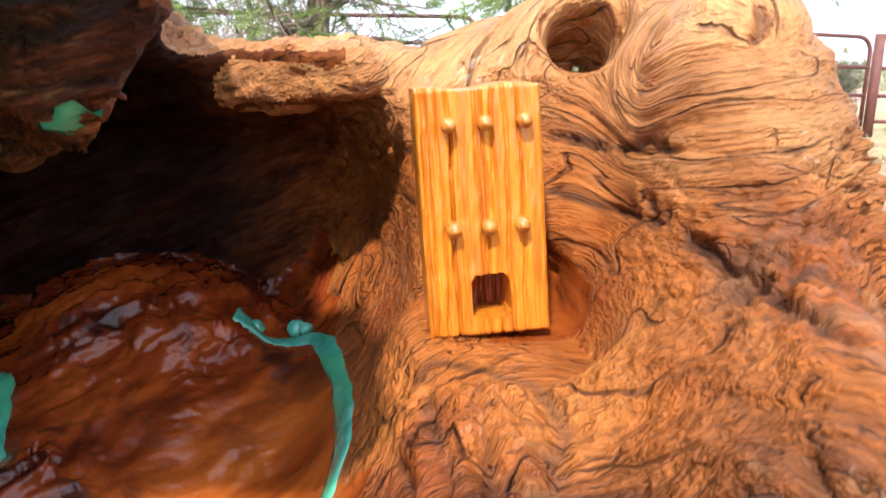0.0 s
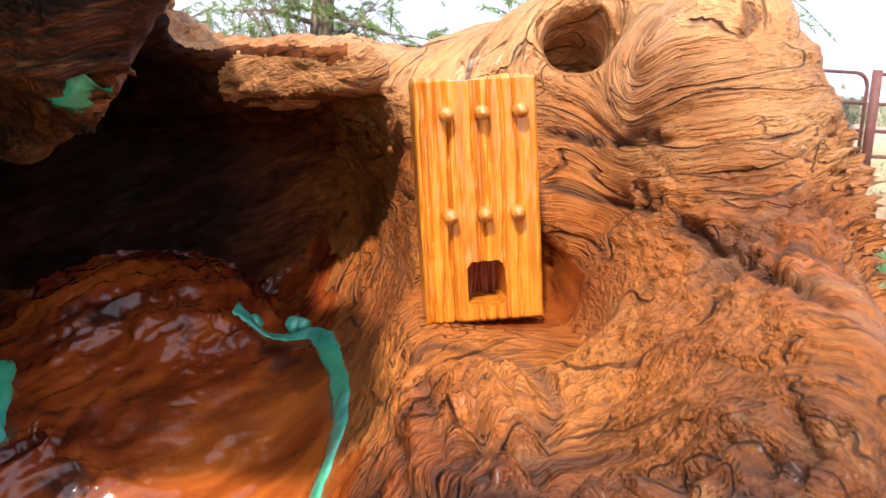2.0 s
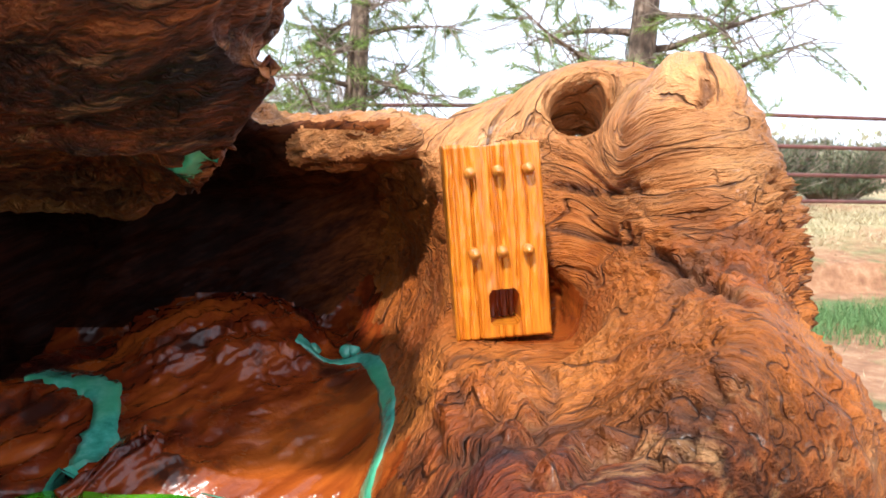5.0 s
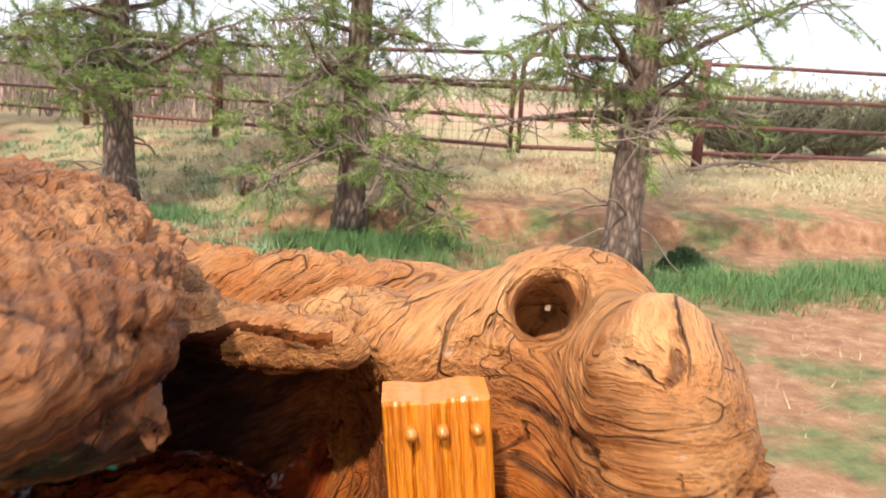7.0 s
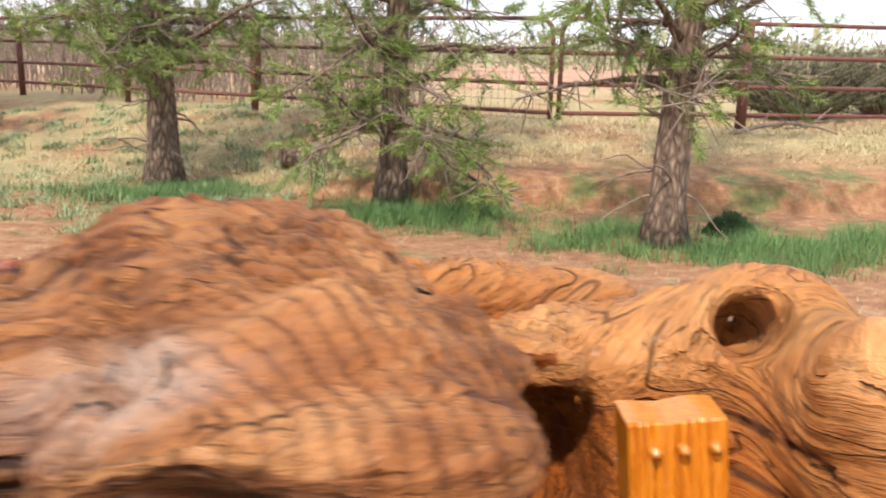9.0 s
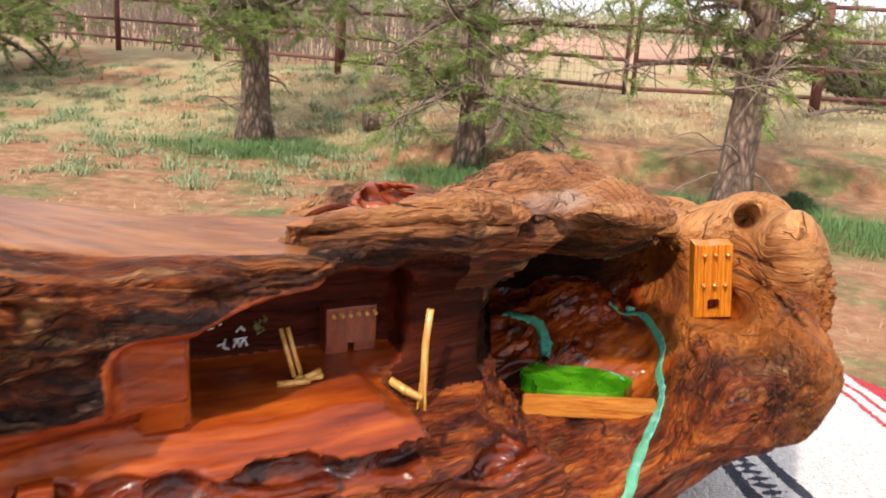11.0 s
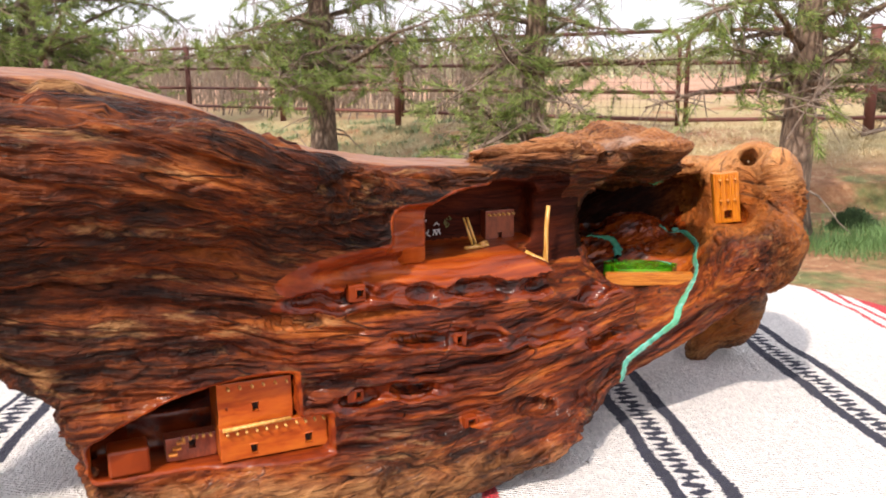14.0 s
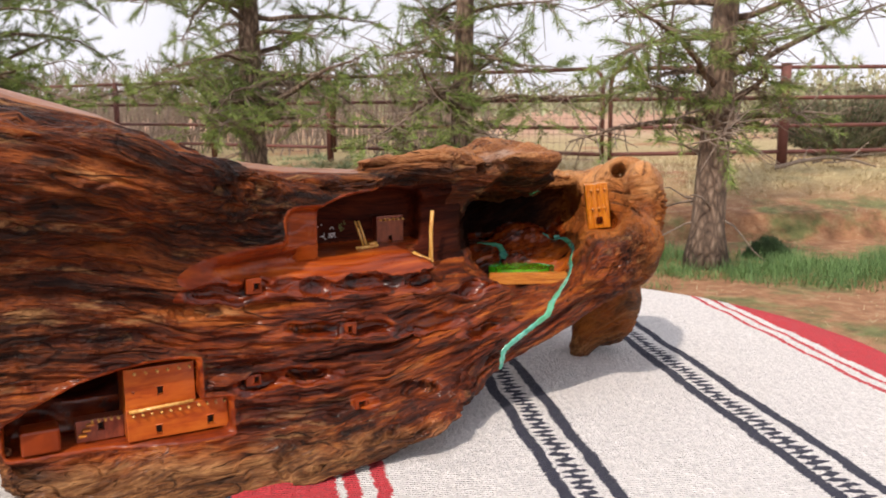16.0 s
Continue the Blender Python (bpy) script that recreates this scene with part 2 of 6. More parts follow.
    col = M.mix(M.math("MULTIPLY", crack_shade_crust, 0.85), col, M.ramp(g1, [(0.40, (0.020, 0.008, 0.005)), (0.62, (0.13, 0.052, 0.022))]))
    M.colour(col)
    h = M.math("ADD", M.math("MULTIPLY", f, M.math("MULTIPLY_ADD", zone, -0.75, 1.5)), M.math("MULTIPLY", g2, 0.22))
    h = M.math("ADD", h, M.math("MULTIPLY", g3, 0.08))
    h = M.math("ADD", h, M.math("MULTIPLY", M.noise(M.coords(), 900, 3, 0.6), 0.04))
    h = M.math("SUBTRACT", h, M.math("MULTIPLY", line, 0.30))
    M.bump(h, 1.0, 0.0075)
    M.put(M.b.inputs["Roughness"], M.grey(M.math("ADD", M.math("MULTIPLY", patch, 0.6), M.math("MULTIPLY", g2, 0.4)), [(0.40, 0.40), (0.60, 0.66)]))
    M.b.inputs["Specular IOR Level"].default_value = 0.22
    M.put(M.b.inputs["Coat Weight"], M.math("MULTIPLY", M.math("MULTIPLY_ADD", near, 0.22, 0.06), M.grey(patch, [(0.45, 0.3), (0.55, 1.0)])))
    M.b.inputs["Coat Roughness"].default_value = 0.24
    return M.m


def make_carved_wood():
    M = Mat("red_stained_carved_wood", 0.3)
    sp = grain_space(M, 0.006, 0.001)
    g = streaks(M, sp, 9, 110, (2, 5, 1), 5, 0.6)
    bl = M.noise(M.coords(), 18, 4, 0.55)
    fine = M.noise(M.coords(), 160, 4, 0.6)
    col = M.ramp(g, [(0.34, (0.11, 0.014, 0.003)), (0.5, (0.255, 0.040, 0.005)), (0.66, (0.40, 0.086, 0.010))])
    col = M.mix(M.grey(bl, [(0.46, 0), (0.62, 0.8)]), col, M.ramp(fine, [(0.4, (0.085, 0.011, 0.003)), (0.6, (0.17, 0.024, 0.005))]))
    zone = wood_zone(M)
    col = M.mix(M.grey(zone, [(0.72, 0.0), (1.0, 0.6)]), col, (0.46, 0.19, 0.05))
    M.colour(col)
    M.bump(M.math("ADD", g, M.math("MULTIPLY", fine, 0.35)), 0.45, 0.0014)
    M.b.inputs["Specular IOR Level"].default_value = 0.3
    M.put(M.b.inputs["Roughness"], M.grey(bl, [(0.3, 0.25), (0.7, 0.45)]))
    M.b.inputs["Coat Weight"].default_value = 0.15
    M.b.inputs["Coat Roughness"].default_value = 0.10
    return M.m


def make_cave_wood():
    """Cave skin with deep shade put into its colour, redder towards its mouth."""
    M = Mat("shade_dark_cave_wood", 0.4)
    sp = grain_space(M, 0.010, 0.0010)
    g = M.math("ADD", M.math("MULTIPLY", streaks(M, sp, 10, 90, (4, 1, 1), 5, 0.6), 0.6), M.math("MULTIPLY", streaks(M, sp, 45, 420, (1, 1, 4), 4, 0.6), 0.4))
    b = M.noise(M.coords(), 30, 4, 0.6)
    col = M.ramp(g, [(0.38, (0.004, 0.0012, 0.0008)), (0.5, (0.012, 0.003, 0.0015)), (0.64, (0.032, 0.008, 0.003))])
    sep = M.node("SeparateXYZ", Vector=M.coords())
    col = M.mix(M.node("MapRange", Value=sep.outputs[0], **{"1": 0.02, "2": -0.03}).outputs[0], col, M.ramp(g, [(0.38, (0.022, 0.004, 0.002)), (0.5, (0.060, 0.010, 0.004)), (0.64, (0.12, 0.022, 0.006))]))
    # the painted shade thins out towards the tower
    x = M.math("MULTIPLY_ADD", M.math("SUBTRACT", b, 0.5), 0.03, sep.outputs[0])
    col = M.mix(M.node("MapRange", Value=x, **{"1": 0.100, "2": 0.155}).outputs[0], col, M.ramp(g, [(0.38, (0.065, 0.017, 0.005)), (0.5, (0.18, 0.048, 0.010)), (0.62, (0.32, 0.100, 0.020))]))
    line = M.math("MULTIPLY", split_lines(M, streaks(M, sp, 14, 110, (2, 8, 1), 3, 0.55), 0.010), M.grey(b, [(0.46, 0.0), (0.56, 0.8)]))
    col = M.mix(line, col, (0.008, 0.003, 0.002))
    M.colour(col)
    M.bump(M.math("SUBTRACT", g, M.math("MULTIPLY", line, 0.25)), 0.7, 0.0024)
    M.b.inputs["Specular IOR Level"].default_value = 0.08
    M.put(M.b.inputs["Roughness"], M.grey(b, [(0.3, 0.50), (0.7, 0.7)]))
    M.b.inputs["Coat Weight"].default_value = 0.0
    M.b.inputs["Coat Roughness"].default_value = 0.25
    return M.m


def make_slope_wood():
    """Polished blood-red wood of the cave's floor and the small rooms."""
    M = Mat("polished_red_wood", 0.25)
    sp = grain_space(M, 0.010, 0.0010)
    g = streaks(M, sp, 12, 75, (3, 3, 1), 5, 0.6)
    b = M.noise(M.coords(), 42, 5, 0.65)
    col = M.ramp(g, [(0.36, (0.050, 0.007, 0.003)), (0.5, (0.155, 0.024, 0.005)), (0.64, (0.30, 0.062, 0.009))])
    sep = M.node("SeparateXYZ", Vector=M.coords())
    mouth = M.math("MULTIPLY", M.node("MapRange", Value=sep.outputs[0], **{"1": 0.085, "2": 0.125}).outputs[0], M.node("MapRange", Value=sep.outputs[1], **{"1": 0.945, "2": 0.915}).outputs[0])
    col = M.mix(M.math("MULTIPLY", mouth, 0.75), col, M.ramp(g, [(0.38, (0.20, 0.036, 0.005)), (0.60, (0.40, 0.100, 0.012))]))
    char = M.math("MULTIPLY", M.grey(b, [(0.54, 0), (0.62, 0.9)]), M.math("SUBTRACT", 1.0, M.math("MULTIPLY", mouth, 0.8)))
    col = M.mix(char, col, (0.024, 0.008, 0.006))
    M.colour(col)
    M.bump(M.math("ADD", g, M.math("MULTIPLY", M.noise(M.coords(), 300, 4), 0.5)), 0.4, 0.0016)
    M.put(M.b.inputs["Roughness"], M.grey(b, [(0.3, 0.14), (0.7, 0.36)]))
    M.b.inputs["Specular IOR Level"].default_value = 0.3
    M.b.inputs["Coat Weight"].default_value = 0.22
    M.b.inputs["Coat Roughness"].default_value = 0.10
    return M.m


SLOPE = make_slope_wood()


def make_sanded_wood():
    M = Mat("sanded_tan_wood", 0.4)
    g = M.noise(M.coords((10, 110, 110), (0, 0, -TURN)), 1.0, 6, 0.6, 0.3)
    b = M.noise(M.coords((1, 2, 1), (0, 0, -TURN)), 12, 4, 0.6)
    col = M.ramp(g, [(0.32, (0.13, 0.042, 0.011)), (0.5, (0.25, 0.086, 0.021)), (0.68, (0.36, 0.138, 0.037))])
    col = M.mix(M.grey(b, [(0.46, 0), (0.62, 0.8)]), col, (0.16, 0.045, 0.014))
    M.colour(col)
    M.bump(g, 0.4, 0.0015)
    M.b.inputs["Coat Weight"].default_value = 0.10
    return M.m


SANDED = make_sanded_wood()
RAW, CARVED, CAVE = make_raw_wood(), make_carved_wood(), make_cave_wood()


def board_wood(name, dark, mid, light, scale=(160, 160, 14), rough=0.3, coat=0.6, line=2.2):
    """Straight-grained varnished board: the grain runs along the third axis of scale's smallest number."""
    M = Mat(name, rough)
    co = M.coords(scale)
    g = M.noise(co, line, 5, 0.55, 0.2)
    g2 = M.noise(co, line * 4, 3, 0.6)
    f = M.math("ADD", M.math("MULTIPLY", g, 0.75), M.math("MULTIPLY", g2, 0.25))
    M.colour(M.ramp(f, [(0.36, dark), (0.47, mid), (0.62, light)]))
    M.bump(f, 0.5, 0.0008)
    M.b.inputs["Coat Weight"].default_value = coat
    M.b.inputs["Coat Roughness"].default_value = 0.1
    return M.m


TOWER_WOOD = board_wood("amber_tower_board", (0.40, 0.105, 0.006), (0.52, 0.160, 0.008), (0.62, 0.220, 0.012), (300, 300, 14), 0.28, 0.5)
PEG_WOOD = board_wood("pale_peg", (0.36, 0.10, 0.010), (0.47, 0.155, 0.016), (0.55, 0.21, 0.030), (300, 300, 300))
PLANK = board_wood("orange_plank", (0.27, 0.070, 0.008), (0.47, 0.150, 0.017), (0.60, 0.24, 0.036), (30, 380, 380))
HOUSE_RED = board_wood("red_stained_house_wood", (0.13, 0.026, 0.012), (0.20, 0.042, 0.018), (0.26, 0.060, 0.024), (120, 120, 40), 0.35, 0.3)
HOUSE_ORANGE = board_wood("orange_stained_house_wood", (0.30, 0.052, 0.006), (0.42, 0.085, 0.009), (0.50, 0.125, 0.013), (22, 90, 90), 0.28, 0.5, 1.4)
STICK = board_wood("pale_yellow_twig", (0.44, 0.17, 0.030), (0.62, 0.31, 0.060), (0.72, 0.45, 0.14), (300, 300, 30))


def make_turquoise():
    M = Mat("turquoise_inlay", 0.22)
    co = M.coords()
    n = M.noise(co, 160, 6, 0.65)
    n2 = M.noise(co, 35, 3)
    c = M.ramp(n, [(0.3, (0.03, 0.22, 0.15)), (0.5, (0.08, 0.38, 0.28)), (0.7, (0.24, 0.55, 0.43))])
    c = M.mix(M.grey(n2, [(0.45, 0), (0.6, 0.7)]), c, (0.07, 0.33, 0.15))
    M.colour(c)
    M.bump(n, 0.4, 0.0008)
    M.b.inputs["Coat Weight"].default_value = 0.7
    return M.m


def make_pool():
    M = Mat("green_resin", 0.06)
    n = M.noise(M.coords(), 40, 4, 0.6, 0.5)
    M.colour(M.ramp(n, [(0.35, (0.02, 0.14, 0.003)), (0.55, (0.065, 0.29, 0.006)), (0.7, (0.14, 0.38, 0.015))]))
    M.b.inputs["Coat Weight"].default_value = 1.0
    M.b.inputs["Coat Roughness"].default_value = 0.03
    return M.m


TURQ, POOL = make_turquoise(), make_pool()
# near-black for the backs of openings, in place of the shade inside
DARK = Mat("hole_shade", 0.7).varied((0.012, 0.006, 0.004), (0.03, 0.012, 0.007), 60).m
WHITE_PAINT = Mat("white_paint", 0.5).varied((0.70, 0.68, 0.66), (0.8, 0.79, 0.78), 300).m
LEAF_PAINT = Mat("olive_paint", 0.5).varied((0.10, 0.12, 0.03), (0.25, 0.22, 0.07), 300).m

# ---------------------------------------------------------------- mesh helpers


def tag_mesh(bm, name, mats, smooth=True):
    me = bpy.data.meshes.new(name)
    bm.to_mesh(me)
    bm.free()
    for m in mats if isinstance(mats, (list, tuple)) else [mats]:
        me.materials.append(m)
    if smooth:
        me.polygons.foreach_set("use_smooth", [True] * len(me.polygons))
    return me


def part(name, bm, material, parent=None, label="", smooth=False):
    ob = new(name, tag_mesh(bm, name, material, smooth))
    if parent is not None:
        ob.parent = parent
    if label:
        ob["label"] = label
    return ob


def thing(name, label, category, group="", kind="", at=None):
    ob = new(name)
    if at is not None:
        ob.matrix_world = at
    return tagged(ob, label, category, group, kind)


def box(bm, lo, hi, bevel=0.0, seg=2):
    r = bmesh.ops.create_cube(bm, size=1.0)
    vs = r["verts"]
    for v in vs:
        v.co = Vector([l + (c + 0.5) * (h - l) for c, l, h in zip(v.co, lo, hi)])
    if bevel:
        es = list({e for v in vs for e in v.link_edges})
        bmesh.ops.bevel(bm, geom=es, offset=bevel, segments=seg, affect="EDGES", clamp_overlap=True)
    return bm


def cyl(bm, a, b, r0, r1=None, seg=10, cap=True):
    a, b = Vector(a), Vector(b)
    d = b - a
    m = Matrix.Translation((a + b) / 2) @ d.to_track_quat("Z", "Y").to_matrix().to_4x4()
    bmesh.ops.create_cone(bm, cap_ends=cap, segments=seg, radius1=r0, radius2=r0 if r1 is None else r1, depth=d.length, matrix=m)
    return bm


def tube(pts, radii, seg=8, cap=True, jitter=0.0, rng=None, flat=1.0):
    """Vertices and faces of a tube along points."""
    V, F = [], []
    pts = [Vector(p) for p in pts]
    ref = Vector((0.31, 0.17, 0.93))
    for i, p in enumerate(pts):
        d = (pts[min(i + 1, len(pts) - 1)] - pts[max(i - 1, 0)]).normalized()
        s = d.cross(ref)
        s = s.normalized() if s.length > 1e-3 else Vector((1, 0, 0))
        u = s.cross(d).normalized()
        for k in range(seg):
            t = 2 * math.pi * k / seg
            r = radii[i] * (1 + (rng.uniform(-jitter, jitter) if jitter else 0))
            V.append(p + r * (math.cos(t) * s + flat * math.sin(t) * u))
    for i in range(len(pts) - 1):
        for k in range(seg):
            a, b = i * seg + k, i * seg + (k + 1) % seg
            F.append((a, b, b + seg, a + seg))
    if cap:
        F.append(tuple(range(seg))[::-1])
        F.append(tuple((len(pts) - 1) * seg + k for k in range(seg)))
    return V, F


def pydata(name, V, F, mats, smooth=True):
    me = bpy.data.meshes.new(name)
    me.from_pydata([tuple(v) for v in V], [], F)
    for m in mats if isinstance(mats, (list, tuple)) else [mats]:
        me.materials.append(m)
    if smooth:
        me.polygons.foreach_set("use_smooth", [True] * len(me.polygons))
    me.update()
    return me


def join(lists):
    V, F = [], []
    for v, f in lists:
        o = len(V)
        V += list(v)
        F += [tuple(i + o for i in q) for q in f]
    return V, F


# ---------------------------------------------------------------- smooth noise on arrays
_rs = np.random.RandomState(7)
_perm = _rs.permutation(256)
_perm = np.r_[_perm, _perm, _perm]
_grad = _rs.normal(size=(256, 3))
_grad /= np.linalg.norm(_grad, axis=1)[:, None]


def perlin(p):
    i = np.floor(p).astype(int)
    f = p - i
    w = f * f * f * (f * (f * 6 - 15) + 10)
    i &= 255
    out = 0
    for dx in (0, 1):
        for dy in (0, 1):
            for dz in (0, 1):
                h = _perm[_perm[_perm[(i[:, 0] + dx) & 255] + ((i[:, 1] + dy) & 255)] + ((i[:, 2] + dz) & 255)] & 255
                g = (_grad[h] * (f - (dx, dy, dz))).sum(1)
                k = (w[:, 0] if dx else 1 - w[:, 0]) * (w[:, 1] if dy else 1 - w[:, 1]) * (w[:, 2] if dz else 1 - w[:, 2])
                out = out + g * k
    return out


def fbm(p, octaves=4, gain=0.55, lac=2.1, ridged=False):
    s, a, tot = 0, 1.0, 0
    for o in range(octaves):
        n = perlin(p * lac**o + 17.3 * o)
        s = s + a * ((1 - 2 * np.abs(n) * 1.6) if ridged else n)
        tot += a
        a *= gain
    return s / tot


# ---------------------------------------------------------------- the carved log, as a distance field
E1, NN, O0 = np.array((0.888, 0.460)), np.array((-0.460, 0.888)), np.array((-0.104, 0.705))


def to_log(x, y):
    """World to the log's own axes: a along its face, n inwards."""
    dx, dy = x - O0[0], y - O0[1]
    return dx * E1[0] + dy * E1[1], dx * NN[0] + dy * NN[1]


def from_log(a, n, z):
    return (O0[0] + a * E1[0] + n * NN[0], O0[1] + a * E1[1] + n * NN[1], z)


def smax(a, b, k):
    h = np.clip(0.5 - 0.5 * (b - a) / k, 0, 1)
    return b + (a - b) * h + k * h * (1 - h)


def smin(a, b, k):
    return -smax(-a, -b, k)


def ell(p, c, r):
    q = [(u - v) / s for u, v, s in zip(p, c, r)]
    l = np.sqrt(q[0] ** 2 + q[1] ** 2 + q[2] ** 2)
    return (l - 1) * min(r) * np.clip(l, 0.6, 2.0) ** 0.0


def capsule(p, a, b, ra, rb):
    a, b = np.array(a), np.array(b)
    d = b - a
    t = np.clip(sum((u - v) * w for u, v, w in zip(p, a, d)) / (d @ d), 0, 1)
    return np.sqrt(sum((u - v - t * w) ** 2 for u, v, w in zip(p, a, d))) - (ra + (rb - ra) * t)


def boxd(p, lo, hi, r=0.004):
    q = [np.abs(u - (l + h) / 2) - (h - l) / 2 + r for u, l, h in zip(p, lo, hi)]
    return np.sqrt(sum(np.maximum(v, 0) ** 2 for v in q)) + np.minimum(np.maximum(np.maximum(q[0], q[1]), q[2]), 0) - r


def sstep(t):
    t = np.clip(t, 0, 1)
    return t * t * (3 - 2 * t)


TOP = np.array([(-0.50, 1.132), (-0.23, 1.111), (-0.16, 1.089), (-0.117, 1.067), (-0.06, 1.049), (0.0, 1.040), (0.09, 1.034), (0.20, 1.030), (0.29, 1.020), (0.36, 1.030), (0.40, 1.015)])
BOTTOM = np.array([(-0.50, 0.985), (-0.33, 0.960), (-0.265, 0.90), (-0.24, 0.80), (0.05, 0.798), (0.09, 0.815), (0.115, 0.822), (0.164, 0.843), (0.237, 0.870), (0.328, 0.913), (0.365, 0.945), (0.39, 0.985)])
BACK = np.array([(-0.50, 0.24), (-0.2, 0.17), (-0.1, 0.13), (0.0, 0.115), (0.1, 0.115), (0.16, 0.15), (0.2, 0.20), (0.3, 0.17), (0.36, 0.125), (0.39, 0.08)])


STREAM = ((0.112, 0.955, 0.950), (0.121, 0.954, 0.946), (0.133, 0.948, 0.945), (0.1375, 0.925, 0.943), (0.137, 0.897, 0.940), (0.132, 0.880, 0.931), (0.129, 0.856, 0.927), (0.114, 0.823, 0.913), (0.094, 0.783, 0.896), (0.078, 0.774, 0.886), (0.060, 0.766, 0.875), (0.053, 0.764, 0.868), (0.050, 0.766, 0.854))


SOLE = np.array([(-0.50, 0.83), (-0.24, 0.80), (0.05, 0.80), (0.115, 0.822), (0.164, 0.843), (0.237, 0.870), (0.328, 0.913), (0.39, 0.95)])
# places that the grain flows round: centre and radius
KNOTS = ((0.190, 0.930, 1.020, 0.015), (0.162, 0.952, 1.006, 0.010), (0.157, 0.868, 0.952, 0.013), (0.195, 0.822, 0.957, 0.010), (0.045, 0.830, 1.040, 0.014))


def flow(x, y, z):
    """Grain coordinates: along the log, inwards, and across the grain, which runs with the log's outline and round its knots."""
    a, n = to_log(x, y)
    t, b = np.interp(a, TOP[:, 0], TOP[:, 1]), np.interp(a, SOLE[:, 0], SOLE[:, 1])
    v = 0.80 + 0.235 * (z - b) / np.maximum(t - b, 0.17)
    for cx, cy, cz, r in KNOTS:
        ca, cn = to_log(cx, cy)
        q = (0.7 * (a - ca)) ** 2 + (n - cn) ** 2 + (z - cz) ** 2
        v = v - 1.4 * (z - cz) * r * r / (q + 0.5 * r * r) * np.exp(-q / (9 * r * r))
    P = np.stack([a, n, v], 1)
    w = (sstep((x - 0.140) / 0.06) * sstep((0.935 - y) / 0.05))[:, None]
    R = np.stack([0.324 + (0.73 * (x - 0.16) - 0.69 * (y - 0.9)), 0.05 + (0.69 * (x - 0.16) + 0.73 * (y - 0.9)), v], 1)
    P = P * (1 - w) + R * w
    w = np.exp(-(((x - 0.209) / 0.017) ** 2 + ((y - 0.902) / 0.024) ** 2 + ((z - 1.012) / 0.020) ** 2))[:, None]
    return P * (1 - w) + np.stack([1.3 - z, 0.5 * (x - 0.209) + 0.10, 0.9 * (x - 0.209) + 0.4 * (y - 0.90) + 1.0], 1) * w


# drying cracks and burl ridges of the right end
CRACKS = (
    ((0.181, 0.816, 0.976), (0.180, 0.811, 0.975), (0.183, 0.810, 0.977)),
    ((0.180, 0.811, 0.975), (0.180, 0.809, 0.973), (0.177, 0.810, 0.971), (0.177, 0.813, 0.972)),
    ((0.168, 0.824, 0.963), (0.173, 0.820, 0.967), (0.177, 0.818, 0.972)),
    ((0.171, 0.809, 0.965), (0.174, 0.807, 0.968), (0.177, 0.810, 0.970)),
    ((0.184, 0.801, 0.971), (0.187, 0.801, 0.973), (0.191, 0.802, 0.974)),
    ((0.208, 0.888, 1.029), (0.207, 0.883, 1.023), (0.205, 0.882, 1.020)),
    ((0.182, 0.927, 1.000), (0.191, 0.914, 0.998), (0.193, 0.889, 1.001)),
    ((0.190, 0.891, 0.991), (0.192, 0.872, 0.987), (0.195, 0.855, 0.984), (0.191, 0.823, 0.985)),
    ((0.181, 0.918, 0.988), (0.189, 0.904, 0.987), (0.190, 0.882, 0.988)),
)
BURLS = (
    ((0.149, 0.881, 0.958), (0.147, 0.870, 0.955), (0.147, 0.853, 0.956)),
    ((0.153, 0.882, 0.960), (0.154, 0.862, 0.960), (0.150, 0.843, 0.959)),
    ((0.155, 0.881, 0.960), (0.159, 0.864, 0.960), (0.160, 0.846, 0.960)),
    ((0.159, 0.879, 0.960), (0.164, 0.873, 0.960), (0.164, 0.855, 0.960)),
    ((0.146, 0.853, 0.954), (0.150, 0.837, 0.958), (0.156, 0.836, 0.960)),
    ((0.158, 0.816, 0.960), (0.164, 0.825, 0.960), (0.169, 0.821, 0.963)),
)


